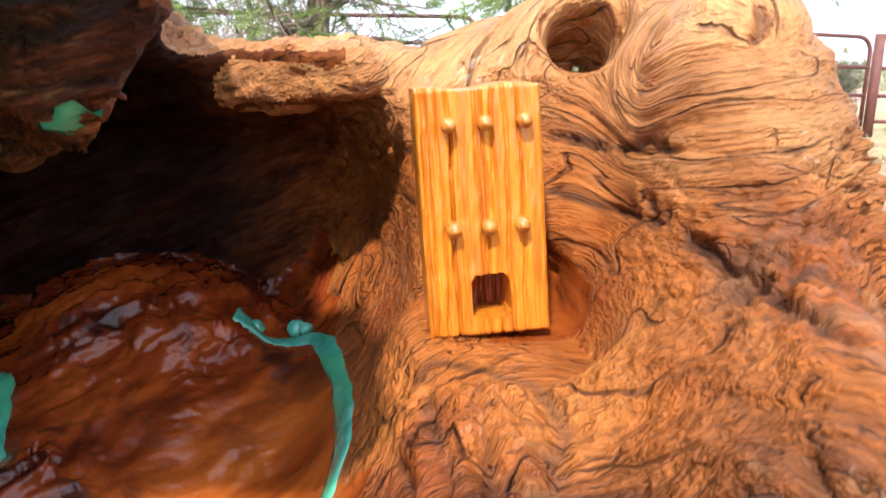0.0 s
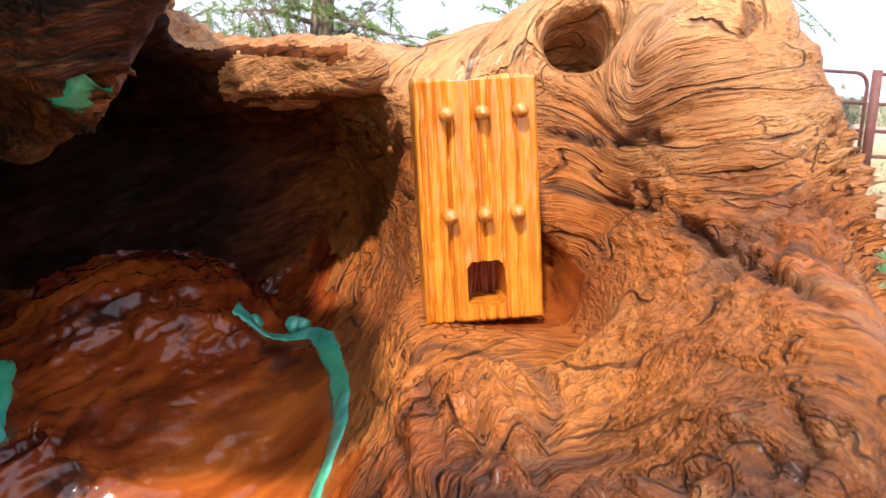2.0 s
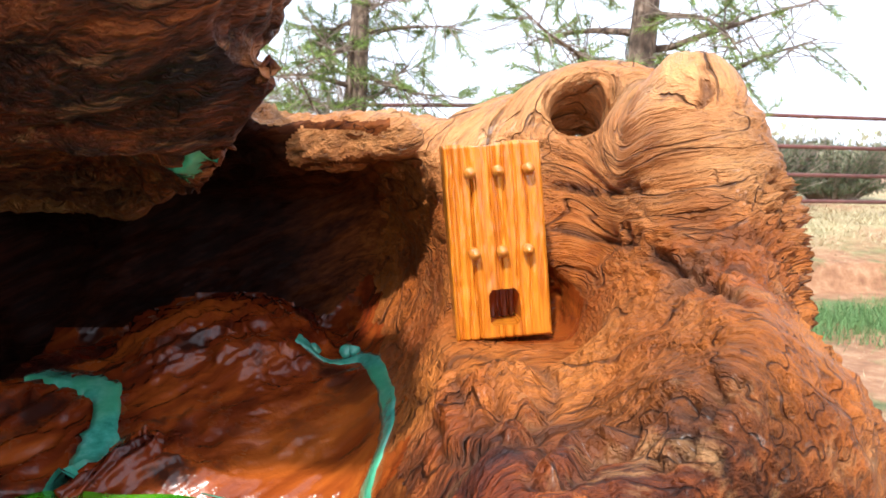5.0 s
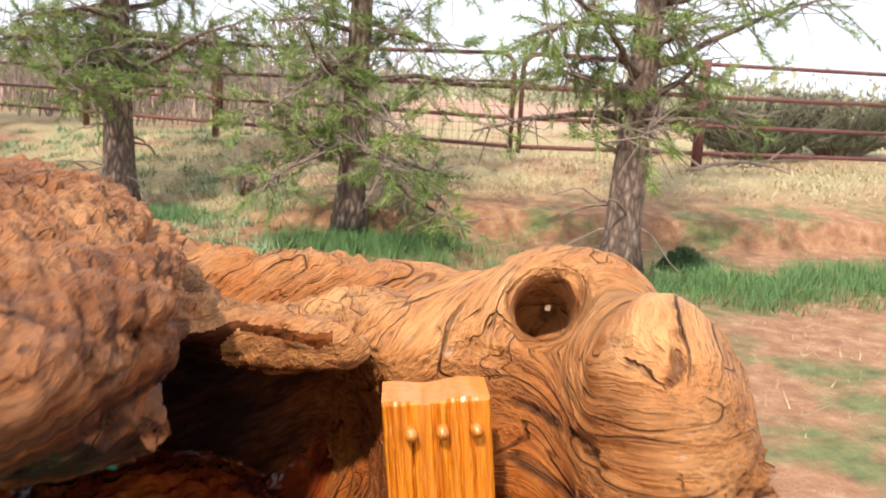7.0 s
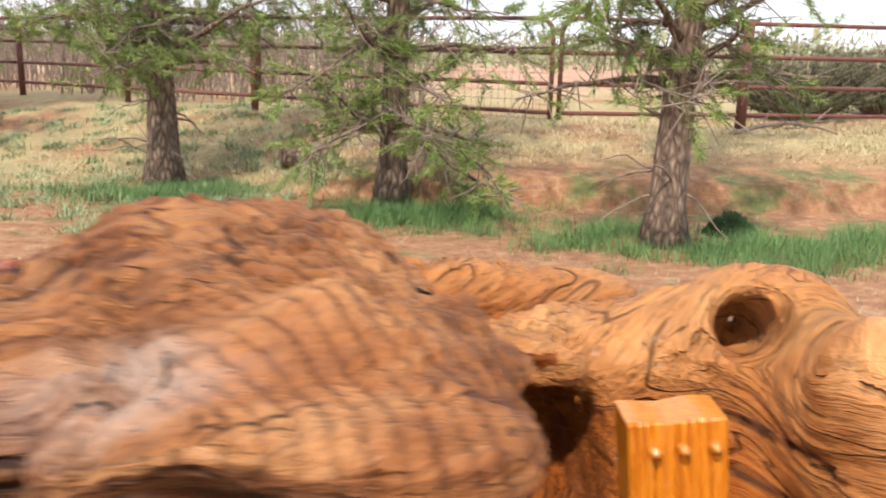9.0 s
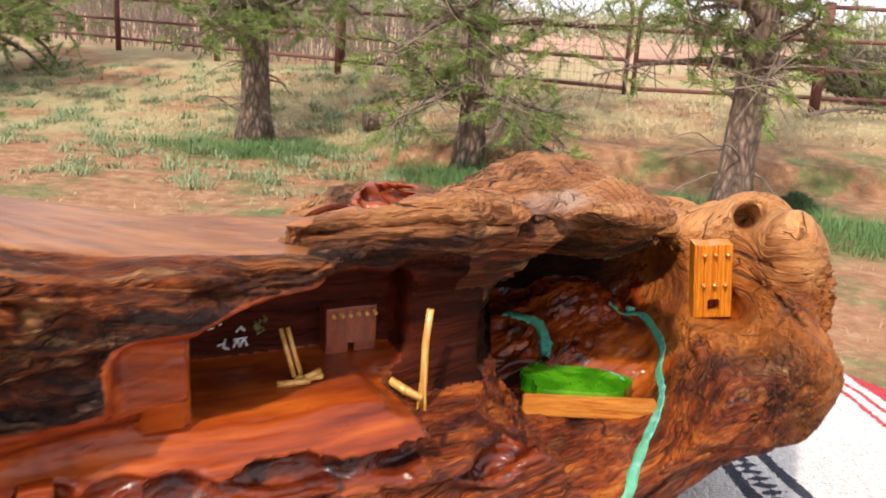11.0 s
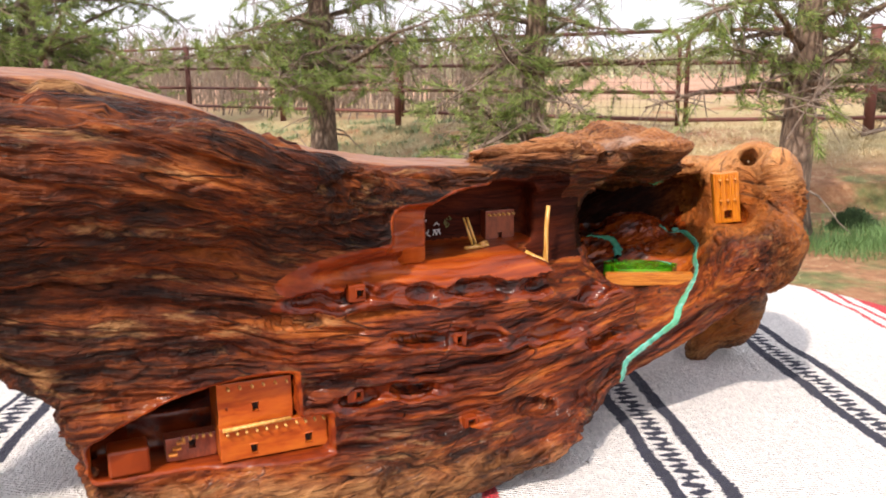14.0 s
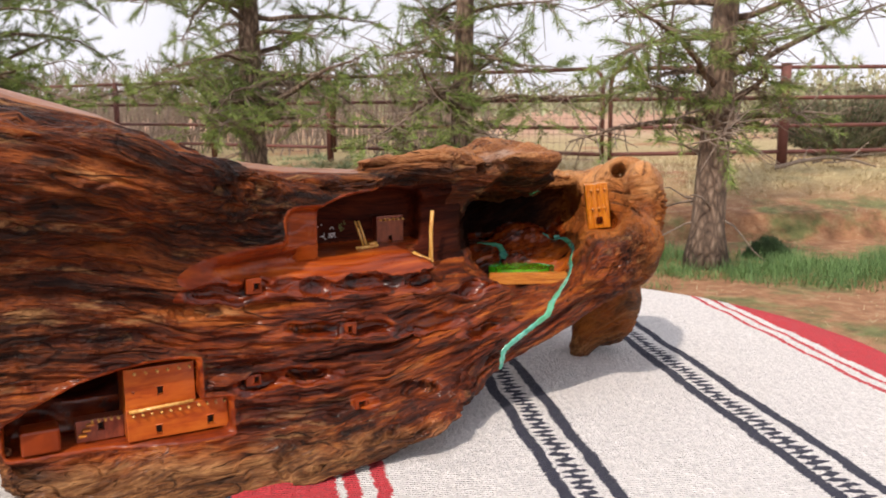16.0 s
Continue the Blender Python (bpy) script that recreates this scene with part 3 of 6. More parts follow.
def carved(x, y, z):
    """The hollows cut into the log."""
    a, n = to_log(x, y)
    p = (a, n, z)
    cuts = []
    # upper alcove with its shelf
    floor = 0.9685 + 0.62 * np.minimum(n, 0)
    arch = 1.021 - 0.007 * ((a - 0.06) / 0.055) ** 2
    cuts.append(smax(smax(boxd(p, (0.0, -0.06, 0.90), (0.114, 0.064, 1.05), 0.008), floor - z, 0.004), z - arch, 0.006))
    cuts.append(smax(ell(p, (0.010, -0.040, 0.966), (0.120, 0.044, 0.022)), floor - 0.001 - z, 0.004))
    # smooth jamb beside the alcove
    cuts.append(smax(boxd(p, (-0.031, -0.06, 0.90), (0.004, -0.004, 1.0125), 0.010), floor - z, 0.004))
    # dark recess between the alcove and the cave
    cuts.append(boxd(p, (0.085, -0.08, 0.9600), (0.168, 0.040, 1.010), 0.012))
    cuts.append(smax(boxd(p, (0.103, -0.08, 0.930), (0.160, 0.036, 0.985), 0.008), 0.9470 + 0.25 * np.minimum(n - 0.024, 0) - z, 0.004))
    # lower alcove
    arch2 = 0.9035 - 0.019 * ((a + 0.135) / 0.08) ** 2
    cuts.append(smax(smax(boxd(p, (-0.243, -0.08, 0.79), (-0.0835, 0.034, 0.95)), 0.8418 + 0.06 * n - z, 0.003), z - arch2, 0.004))
    cuts[-1] = smax(cuts[-1], -boxd(p, (-0.1065, -0.2, 0.8675), (0.0, 0.2, 1.0), 0.003), 0.003)
    cuts.append(ell(p, (-0.190, 0.040, 0.884), (0.032, 0.034, 0.014)))
    # the tower's small shelf and the niche beside it
    cuts.append(boxd((x, y, z), (0.1500, 0.870, 0.9628), (0.182, 0.9135, 1.03), 0.003))
    # red hollows in the rear root
    w = 0.004 * np.sin(150 * x + 60 * y) + 0.003 * np.sin(260 * y + 90 * z)
    cuts.append(ell((x + w, y, z + w), (-0.100, 0.988, 0.976), (0.034, 0.046, 0.030)))
    cuts.append(ell((x + w, y, z + w), (-0.050, 1.055, 0.994), (0.022, 0.045, 0.011)))
    d = cuts[0]
    for c in cuts[1:]:
        d = smin(d, c, 0.003)
    return d


def pocket_cut(x, y, z):
    """The arched pocket beside the tower."""
    arch = 0.9800 - 55.0 * (x - 0.173) ** 2
    return smax(boxd((x, y, z), (0.163, 0.893, 0.9625), (0.1835, 0.921, 1.0), 0.004), z - arch, 0.003)


def niche_cut(x, y, z):
    """Long worn hollows with small rooms."""
    a, n = to_log(x, y)
    p = (a + 0.003 * np.sin(210 * z + 3), n + 0.002 * np.sin(120 * a), z + 0.0022 * np.sin(95 * a + 1.7) + 0.0013 * np.sin(233 * a))
    d = np.full_like(a, 1.0)
    for c, r in (((-0.082, -0.022, 0.9515), (0.026, 0.015, 0.0065)), ((-0.056, -0.018, 0.954), (0.012, 0.012, 0.007)),
                 ((-0.030, -0.022, 0.952), (0.014, 0.012, 0.008)), ((-0.006, -0.020, 0.951), (0.012, 0.010, 0.006)),
                 ((0.036, -0.020, 0.946), (0.032, 0.014, 0.0065)), ((0.095, -0.020, 0.942), (0.028, 0.013, 0.006)),
                 ((0.142, -0.018, 0.934), (0.020, 0.013, 0.007)), ((-0.008, -0.022, 0.914), (0.030, 0.012, 0.0045)),
                 ((0.024, -0.020, 0.909), (0.012, 0.012, 0.0075)), ((0.042, -0.020, 0.909), (0.014, 0.010, 0.006)),
                 ((0.095, -0.020, 0.905), (0.030, 0.010, 0.005)), ((0.155, -0.020, 0.893), (0.022, 0.010, 0.005)),
                 ((-0.060, -0.022, 0.877), (0.016, 0.014, 0.006)), ((-0.022, -0.022, 0.875), (0.022, 0.014, 0.006)),
                 ((0.024, -0.040, 0.848), (0.008, 0.016, 0.0040)),):
        d = smin(d, ell(p, c, r), 0.003)
    return d


LIP = np.array([(0.10, 0.980), (0.135, 0.988), (0.155, 0.993), (0.175, 1.006), (0.19, 1.025), (0.209, 1.0365), (0.24, 1.038), (0.257, 1.034), (0.270, 1.014), (0.30, 1.008), (0.33, 1.006)])


def cave_cut(x, y, z):
    """The cave under the hood, open to the front."""
    a, n = to_log(x, y)
    nl = np.interp(a, (0.13, 0.155, 0.175, 0.19, 0.205, 0.218, 0.235, 0.252, 0.262, 0.274, 0.30, 0.313, 0.335), (0.050, 0.045, 0.038, 0.024, 0.020, 0.002, -0.008, -0.006, 0.010, 0.100, 0.112, 0.092, 0.084))
    roof = np.interp(a, LIP[:, 0], LIP[:, 1]) - 0.50 * sstep((0.278 - a) / 0.018) * np.clip(n - nl, 0, 0.065) - 0.25 * np.maximum(n - 0.10, 0) + 1.5 * np.maximum(nl - n, 0)
    sill = np.where(y < 0.846, 0.917 - 0.22 * (0.846 - y), 0.917 + 0.012 * sstep((y - 0.884) / 0.012) + 0.31 * np.clip(y - 0.898, 0, 0.040))
    cave = boxd((x, y, z), (0.000, 0.68, 0.85), (0.158, 0.988, 1.10), 0.030)
    cave = smax(smax(cave, z - roof, 0.006), sill - z, 0.006)
    cave = smax(cave, (0.010 + 0.008 * sstep((0.965 - z) / 0.02) + 0.30 * np.maximum(n - 0.02, 0) * (n < 0.06) + 0.45 * np.maximum(0.87 - y, 0) * sstep((0.945 - z) / 0.02) - x) * 0.9, 0.010)
    cave = smax(cave, (x - 0.137 - 0.62 * np.minimum(z - 0.94, 0.028) + 0.25 * np.maximum(y - 0.93, 0)) * 0.85, 0.012)
    return cave


def solid(x, y, z):
    """Distance to the log's skin (negative inside), before the fine grain."""
    a, n = to_log(x, y)
    nf = -0.022 - 0.042 * sstep((z - 0.975) / 0.08) * sstep((-0.015 - a) / 0.09) + 0.018 * sstep((z - 0.985) / 0.02) * np.exp(-(((a - 0.07) / 0.06) ** 4))
    nf = nf - 0.055 * np.exp(-(((z - 0.800 - 0.24 * np.maximum(a + 0.06, 0)) / 0.019) ** 2)) * sstep((a + 0.31) / 0.16) * sstep((0.17 - a) / 0.1)
    nf = nf - 0.026 * np.exp(-(((a - 0.315) / 0.065) ** 2)) * sstep((z - 0.90) / 0.03)
    nf = nf + 0.018 * sstep((-a - 0.10) / 0.1) * sstep((0.90 - z) / 0.06)
    d = (nf - n) * 0.9
    top = np.interp(a, TOP[:, 0], TOP[:, 1]) - 0.10 * np.maximum(n - 0.10, 0)
    top = top - 0.020 * np.exp(-(((a - 0.165) / 0.05) ** 2)) * sstep((0.07 - n) / 0.05)
    top = top - 0.022 * sstep((-a - 0.12) / 0.10) * sstep((0.035 - n) / 0.09)
    top = top - 0.011 * sstep((0.152 - x) / 0.02) * sstep((n - 0.05) / 0.03) * (a > 0.1)
    d = smax(d, z - top, 0.014)
    d = smax(d, n - np.interp(a, BACK[:, 0], BACK[:, 1]), 0.05)
    d = smax(d, (np.interp(a, BOTTOM[:, 0], BOTTOM[:, 1]) + 0.25 * np.maximum(n - 0.05, 0) * (a > 0.05) - z) * 0.8, 0.02)
    d = smax(d, x - (0.229 - 0.30 * np.maximum(0.90 - y, 0)), 0.016)
    # sloping shoulder of the right end
    shoulder = 0.9605 + 0.80 * np.maximum(x - 0.165, 0) + 0.85 * np.maximum(y - 0.90, 0) + 2.5 * np.maximum(0.146 - x, 0)
    d = smax(d, (z - shoulder) * 0.75, 0.008)
    d = smax(d, (x + z - 1.196 - 0.9 * (y - 0.85)) * 0.6, 0.006)
    p = (x, y, z)
    # smooth ledge that carries the tower
    d = smin(d, boxd(p, (0.145, 0.8835, 0.940), (0.186, 0.930, 0.9640), 0.005), 0.006)
    # rear root
    d = smin(d, ell(p, (-0.050, 1.070, 0.905), (0.120, 0.115, 0.098)), 0.025)
    d = smin(d, ell(p, (0.05, 0.985, 0.965), (0.10, 0.075, 0.042)), 0.03)
    # knot and nub on the right end
    d = smin(d, ell(p, (0.192, 0.950, 1.010), (0.024, 0.022, 0.022)), 0.014)
    d = smin(d, ell(p, (0.162, 0.957, 1.004), (0.026, 0.018, 0.015)), 0.014)
    d = smin(d, ell(p, (0.2090, 0.900, 1.0105), (0.0155, 0.021, 0.0240)), 0.022)
    d = smin(d, ell(p, (0.206, 0.942, 1.014), (0.019, 0.020, 0.021)), 0.010)
    d = smin(d, ell(p, (0.195, 0.822, 0.955), (0.017, 0.022, 0.026)), 0.012)
    d = smin(d, ell(p, (0.206, 0.884, 0.985), (0.012, 0.016, 0.018)), 0.015)
    # splintered snags on the end
    for sx, sy, sz, l in ((0.219, 0.888, 1.003, 0.009), (0.220, 0.884, 0.996, 0.007), (0.219, 0.880, 0.990, 0.010), (0.217, 0.874, 0.983, 0.008), (0.214, 0.868, 0.978, 0.006)):
        d = smin(d, capsule(p, (sx, sy, sz), (sx + l, sy + 0.002, sz - 0.3 * l), 0.0042, 0.0012), 0.003)
    # foot
    d = smin(d, ell(p, (0.190, 0.985, 0.865), (0.042, 0.038, 0.055)), 0.015)
    d = smin(d, capsule(p, (0.180, 0.98, 0.86), (0.158, 0.965, 0.812), 0.026, 0.013), 0.012)
    # hood over the cave: a domed flap with a long ragged tongue of bark
    hood = smin(ell(p, (0.055, 0.905, 1.010), (0.060, 0.092, 0.0485)), ell(p, (0.018, 0.865, 1.014), (0.042, 0.060, 0.034)), 0.010)
    hood = smin(hood, capsule(p, (-0.070, 0.745, 1.042), (0.0, 0.790, 1.038), 0.006, 0.018), 0.008)
    hood = smin(hood, ell(p, (0.016, 0.812, 1.022), (0.030, 0.026, 0.030)), 0.012)
    hood = smin(hood, capsule(p, (0.085, 0.845, 1.042), (0.1085, 0.843, 1.037), 0.014, 0.0075), 0.006)
    hood = smin(hood, boxd(p, (0.050, 0.803, 1.024), (0.1160, 0.885, 1.048), 0.009), 0.010)
    hood = smax(hood, ((x - 0.1040) - 0.32 * (y - 0.802) - 1.00 * (z - 1.036)) * 0.69, 0.004)
    hood = smax(hood, -ell(p, (0.048, 0.812, 1.034), (0.030, 0.012, 0.0045)), 0.003)
    d = smin(d, hood, 0.004)
    cut = np.minimum(np.minimum(carved(x, y, z), cave_cut(x, y, z)), niche_cut(x, y, z))
    # weathered scars
    q = (a, n, z)
    for c, r in (((-0.175, -0.030, 0.926), (0.050, 0.016, 0.007)), ((-0.105, -0.028, 0.938), (0.035, 0.010, 0.004)), ((0.075, -0.040, 0.852), (0.016, 0.018, 0.005))):
        cut = smin(cut, ell(q, c, r), 0.003)
    cut = smin(cut, pocket_cut(x, y, z), 0.002)
    cut = smin(cut, ell(p, (0.173, 0.866, 0.9545), (0.0045, 0.007, 0.0035)), 0.001)
    cut = smin(cut, ell(q, (0.122, 0.000, 1.014), (0.036, 0.030, 0.015)), 0.003)
    cut = smin(cut, ell(q, (0.092, -0.004, 1.024), (0.036, 0.026, 0.0095)), 0.003)
    cut = smin(cut, ell(p, (-0.004, 0.778, 1.016), (0.022, 0.014, 0.010)), 0.003)
    d = smax(d, -cut, 0.005)
    d = smax(d, -capsule(p, (0.116, 0.878, 1.017), (0.108, 0.952, 1.026), 0.011, 0.010), 0.004)
    d = smin(d, capsule(p, (0.060, 1.050, 0.996), (0.172, 1.025, 0.995), 0.019, 0.018), 0.012)
    # tongue of wood beside the cave's roof, and the mound inside
    d = smin(d, capsule(p, (0.082, 0.964, 1.008), (0.142, 0.929, 1.0115), 0.009, 0.0062), 0.008)
    mound = smin(ell(p, (0.088, 0.970, 0.942), (0.034, 0.027, 0.0165)), ell(p, (0.100, 0.950, 0.940), (0.020, 0.012, 0.011)), 0.003)
    mound = smin(mound, ell(p, (0.078, 0.950, 0.938), (0.016, 0.012, 0.012)), 0.003)
    mound = smax(mound, -smin(ell(p, (0.082, 0.938, 0.943), (0.009, 0.006, 0.005)), ell(p, (0.110, 0.937, 0.943), (0.009, 0.006, 0.005)), 0.002), 0.002)
    d = smin(d, mound, 0.004)
    # wet ridge at the pool's back shore
    d = smin(d, capsule(p, (0.064, 0.889, 0.928), (0.078, 0.908, 0.934), 0.0045, 0.0065), 0.004)
    d = smin(d, capsule(p, (0.078, 0.902, 0.932), (0.094, 0.898, 0.929), 0.0050, 0.0030), 0.004)
    # split in the polished slope
    d = smax(d, -capsule(p, (0.1015, 0.898, 0.931), (0.1095, 0.932, 0.942), 0.0019, 0.0016), 0.001)
    # knot hole, right through
    d = smax(d, -capsule(p, (0.190, 0.928, 1.024), (0.194, 0.954, 1.013), 0.0095, 0.0070), 0.003)
    d = smax(d, -capsule(p, (0.196, 0.950, 1.016), (0.206, 0.990, 1.008), 0.0020, 0.0022), 0.001)
    return d


def surface_nets(func, lo, hi, h):
    axes = [np.arange(l, u + h, h) for l, u in zip(lo, hi)]
    X, Y, Z = np.meshgrid(*axes, indexing="ij")
    # coarse pass first, then only the cells near the skin
    c = 4
    C = func(X[::c, ::c, ::c], Y[::c, ::c, ::c], Z[::c, ::c, ::c])
    D = C.repeat(c, 0).repeat(c, 1).repeat(c, 2)[: X.shape[0], : X.shape[1], : X.shape[2]].copy()
    near = np.abs(C) < 0.030
    side = C < 0
    for ax in range(3):
        lo_, hi_ = [slice(None)] * 3, [slice(None)] * 3
        lo_[ax], hi_[ax] = slice(0, -1), slice(1, None)
        flip = side[tuple(lo_)] != side[tuple(hi_)]
        near[tuple(lo_)] |= flip
        near[tuple(hi_)] |= flip
    wide = near.copy()
    for dx in (-1, 0, 1):
        for dy in (-1, 0, 1):
            for dz in (-1, 0, 1):
                wide |= np.roll(near, (dx, dy, dz), (0, 1, 2))
    pick = wide.repeat(c, 0).repeat(c, 1).repeat(c, 2)[: X.shape[0], : X.shape[1], : X.shape[2]]
    D[pick] = func(X[pick], Y[pick], Z[pick])
    s = D < 0
    n = np.array(s.shape) - 1
    corner = [s[dx : dx + n[0], dy : dy + n[1], dz : dz + n[2]] for dx in (0, 1) for dy in (0, 1) for dz in (0, 1)]
    count = sum(c.astype(np.int8) for c in corner)
    act = np.argwhere((count > 0) & (count < 8))
    idx = -np.ones(n, int)
    idx[tuple(act.T)] = np.arange(len(act))
    offs = np.array([(dx, dy, dz) for dx in (0, 1) for dy in (0, 1) for dz in (0, 1)])
    val = np.stack([D[tuple((act + o).T)] for o in offs], 1)
    acc, num = np.zeros((len(act), 3)), np.zeros(len(act))
    for i in range(8):
        for j in range(i + 1, 8):
            if abs(offs[i] - offs[j]).sum() == 1:
                m = (val[:, i] < 0) != (val[:, j] < 0)
                t = np.where(m, val[:, i] / np.where(m, val[:, i] - val[:, j], 1), 0)
                acc += (offs[i] + t[:, None] * (offs[j] - offs[i])) * m[:, None]
                num += m
    V = np.array([ax[0] for ax in axes]) + h * (act + acc / num[:, None])
    quads = []
    for ax in range(3):
        o = [0, 0, 0]
        o[ax] = 1
        sl0 = tuple(slice(0, s.shape[k] - o[k]) for k in range(3))
        sl1 = tuple(slice(o[k], s.shape[k]) for k in range(3))
        e = np.argwhere(s[sl0] != s[sl1])
        b, c = [k for k in range(3) if k != ax]
        e = e[(e[:, b] > 0) & (e[:, c] > 0) & (e[:, b] < n[b]) & (e[:, c] < n[c])]
        flip = s[tuple(e.T)]
        q = []
        for db, dc in ((-1, -1), (0, -1), (0, 0), (-1, 0)):
            k = e.copy()
            k[:, b] += db
            k[:, c] += dc
            q.append(idx[tuple(k.T)])
        q = np.stack(q, 1)
        if ax == 1:
            flip = ~flip
        q[~flip] = q[~flip][:, ::-1]
        quads.append(q)
    return V, np.concatenate(quads)


def vert_normals(V, Q):
    fn = np.cross(V[Q[:, 2]] - V[Q[:, 0]], V[Q[:, 3]] - V[Q[:, 1]])
    N = np.zeros_like(V)
    for k in range(4):
        for c in range(3):
            N[:, c] += np.bincount(Q[:, k], fn[:, c], len(V))
    return N / np.maximum(np.linalg.norm(N, axis=1), 1e-12)[:, None]


def relax(V, Q, rounds, amount=0.5):
    E = np.concatenate([Q[:, [k, (k + 1) % 4]] for k in range(4)])
    deg = np.bincount(E.ravel(), minlength=len(V))
    for _ in range(rounds):
        S = np.stack([np.bincount(E[:, 0], V[E[:, 1], c], len(V)) + np.bincount(E[:, 1], V[E[:, 0], c], len(V)) for c in range(3)], 1)
        V = V + amount * (S / np.maximum(deg, 1)[:, None] - V)
    return V


def split4(V, Q):
    E = np.sort(np.concatenate([Q[:, [k, (k + 1) % 4]] for k in range(4)]), 1)
    u, inv = np.unique(E[:, 0] * len(V) + E[:, 1], return_inverse=True)
    inv = inv.reshape(4, -1).T
    mid = (V[u // len(V)] + V[u % len(V)]) / 2
    cen = V[Q].mean(1)
    nE, nF = len(V), len(V) + len(mid)
    c = nF + np.arange(len(Q))
    out = [np.stack([Q[:, k], nE + inv[:, k], c, nE + inv[:, (k - 1) % 4]], 1) for k in range(4)]
    return np.concatenate([V, mid, cen]), np.concatenate(out)


def split_part(V, Q, pick):
    """Split the picked quads in four; border edges stay straight."""
    A, B = Q[pick], Q[~pick]
    W, C = split4(V, A)
    used = np.zeros(len(W), bool)
    used[len(V):] = True
    # edges shared with the unsplit rest
    def keys(q):
        e = np.sort(np.concatenate([q[:, [k, (k + 1) % 4]] for k in range(4)]), 1)
        return e[:, 0] * len(V) + e[:, 1]
    u = np.unique(keys(A))
    rim = np.where(np.isin(u, keys(B)))[0]
    return W, np.concatenate([C, B]), (len(V) + rim, u[rim] // len(V), u[rim] % len(V))


def build_log():
    V, Q = surface_nets(solid, (-0.50, 0.40, 0.785), (0.29, 1.26, 1.16), 0.0033)
    V = relax(V, Q, 2, 0.45)
    V, Q = split4(V, Q)
    C = V[Q].mean(1)
    ca, cn = to_log(C[:, 0], C[:, 1])
    V, Q, rim = split_part(V, Q, (C[:, 0] > 0.035) & (C[:, 1] < 1.0) & (C[:, 2] > 0.90) | (cn < 0.012) & (ca > -0.32) | (C[:, 2] > 1.0) & (C[:, 0] > -0.08) & (C[:, 1] < 0.95))
    N = vert_normals(V, Q)
    a, n = to_log(V[:, 0], V[:, 1])
    P = flow(V[:, 0], V[:, 1], V[:, 2])
    grain_at = P.astype(np.float32)
    cut = carved(V[:, 0], V[:, 1], V[:, 2])
    hollow = cave_cut(V[:, 0], V[:, 1], V[:, 2])
    niche = niche_cut(V[:, 0], V[:, 1], V[:, 2])
    rough = sstep((np.abs(cut) - 0.0015) / 0.006) * (0.45 + 0.55 * sstep((np.minimum(np.abs(hollow), np.abs(niche)) - 0.001) / 0.006))
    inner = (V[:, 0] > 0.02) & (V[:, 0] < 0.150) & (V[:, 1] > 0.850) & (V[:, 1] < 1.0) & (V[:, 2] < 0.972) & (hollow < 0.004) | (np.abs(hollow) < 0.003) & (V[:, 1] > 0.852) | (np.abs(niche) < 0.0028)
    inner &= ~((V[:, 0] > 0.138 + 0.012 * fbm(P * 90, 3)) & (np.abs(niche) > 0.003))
    P = P + np.stack([fbm(P * 20 + 5.0 * k, 2) for k in range(3)], 1) * (0.010, 0.006, 0.010)
    right = sstep((a - 0.20) / 0.12)
    hoody = sstep((V[:, 2] - 1.0) / 0.02) * sstep((0.14 - V[:, 0]) / 0.03) * sstep((V[:, 0] + 0.08) / 0.05) * sstep((0.97 - V[:, 1]) / 0.05)
    left = (1 - right) * (1 - hoody)
    lumps = fbm(P * (12, 30, 30), 3)
    wide = fbm(P * 26 + 3, 3)
    # long furrows where a stretched field crosses zero, at three sizes
    def furrow(scale, shift, width):
        return np.exp(-((perlin(P * scale + shift) / width) ** 2))
    open1 = sstep((fbm(P * (10, 24, 30) + 21, 2) + 0.12) / 0.22)
    open2 = sstep((fbm(P * (18, 40, 55) + 33, 2) + 0.10) / 0.22)
    f1 = furrow((4.5, 24, 32), 3.1, 0.10) * open1
    f2 = furrow((9, 70, 95), 8.7, 0.14) * open2
    f3 = furrow((20, 150, 210), 1.9, 0.20)
    grain = fbm(P * (12, 150, 190), 3, 0.6)
    chasm = np.maximum(fbm(P * (6, 40, 62) + 70, 3) - 0.13, 0)
    pits = np.maximum(fbm(P * (24, 60, 80) + 40, 3) - 0.12, 0)
    phase = P[:, 2] * 62 + 6.0 * fbm(P * (5, 14, 12) + 31, 3)
    saw = phase - np.floor(phase)
    saw = np.where(saw < 0.86, saw / 0.86, (1 - saw) / 0.14) - 0.5
    phase2 = P[:, 2] * 290 + 6.0 * fbm(P * (9, 25, 22) + 11, 3)
    saw2 = phase2 - np.floor(phase2)
    saw2 = np.where(saw2 < 0.8, saw2 / 0.8, (1 - saw2) / 0.2) - 0.5
    torn = sstep((fbm(P * (9, 26, 36) + 51, 3) + 0.08) / 0.25)
    crumb = fbm(P * (70, 90, 90) + 9, 4, 0.6, ridged=True)
    craze = fbm(P * (150, 190, 190) + 2, 3, 0.6, ridged=True)
    gnarl = np.exp(-(((V[:, 0] - 0.157) / 0.014) ** 2 + ((V[:, 1] - 0.870) / 0.017) ** 2 + ((V[:, 2] - 0.952) / 0.016) ** 2))
    snag = sstep((V[:, 0] - 0.204) / 0.012) * sstep((V[:, 2] - 0.94) / 0.03) * sstep((1.008 - V[:, 2]) / 0.01)
    crust = np.exp(-(((V[:, 0] - 0.198) / 0.014) ** 2 + ((V[:, 1] - 0.854) / 0.022) ** 2 + ((V[:, 2] - 0.986) / 0.014) ** 2))
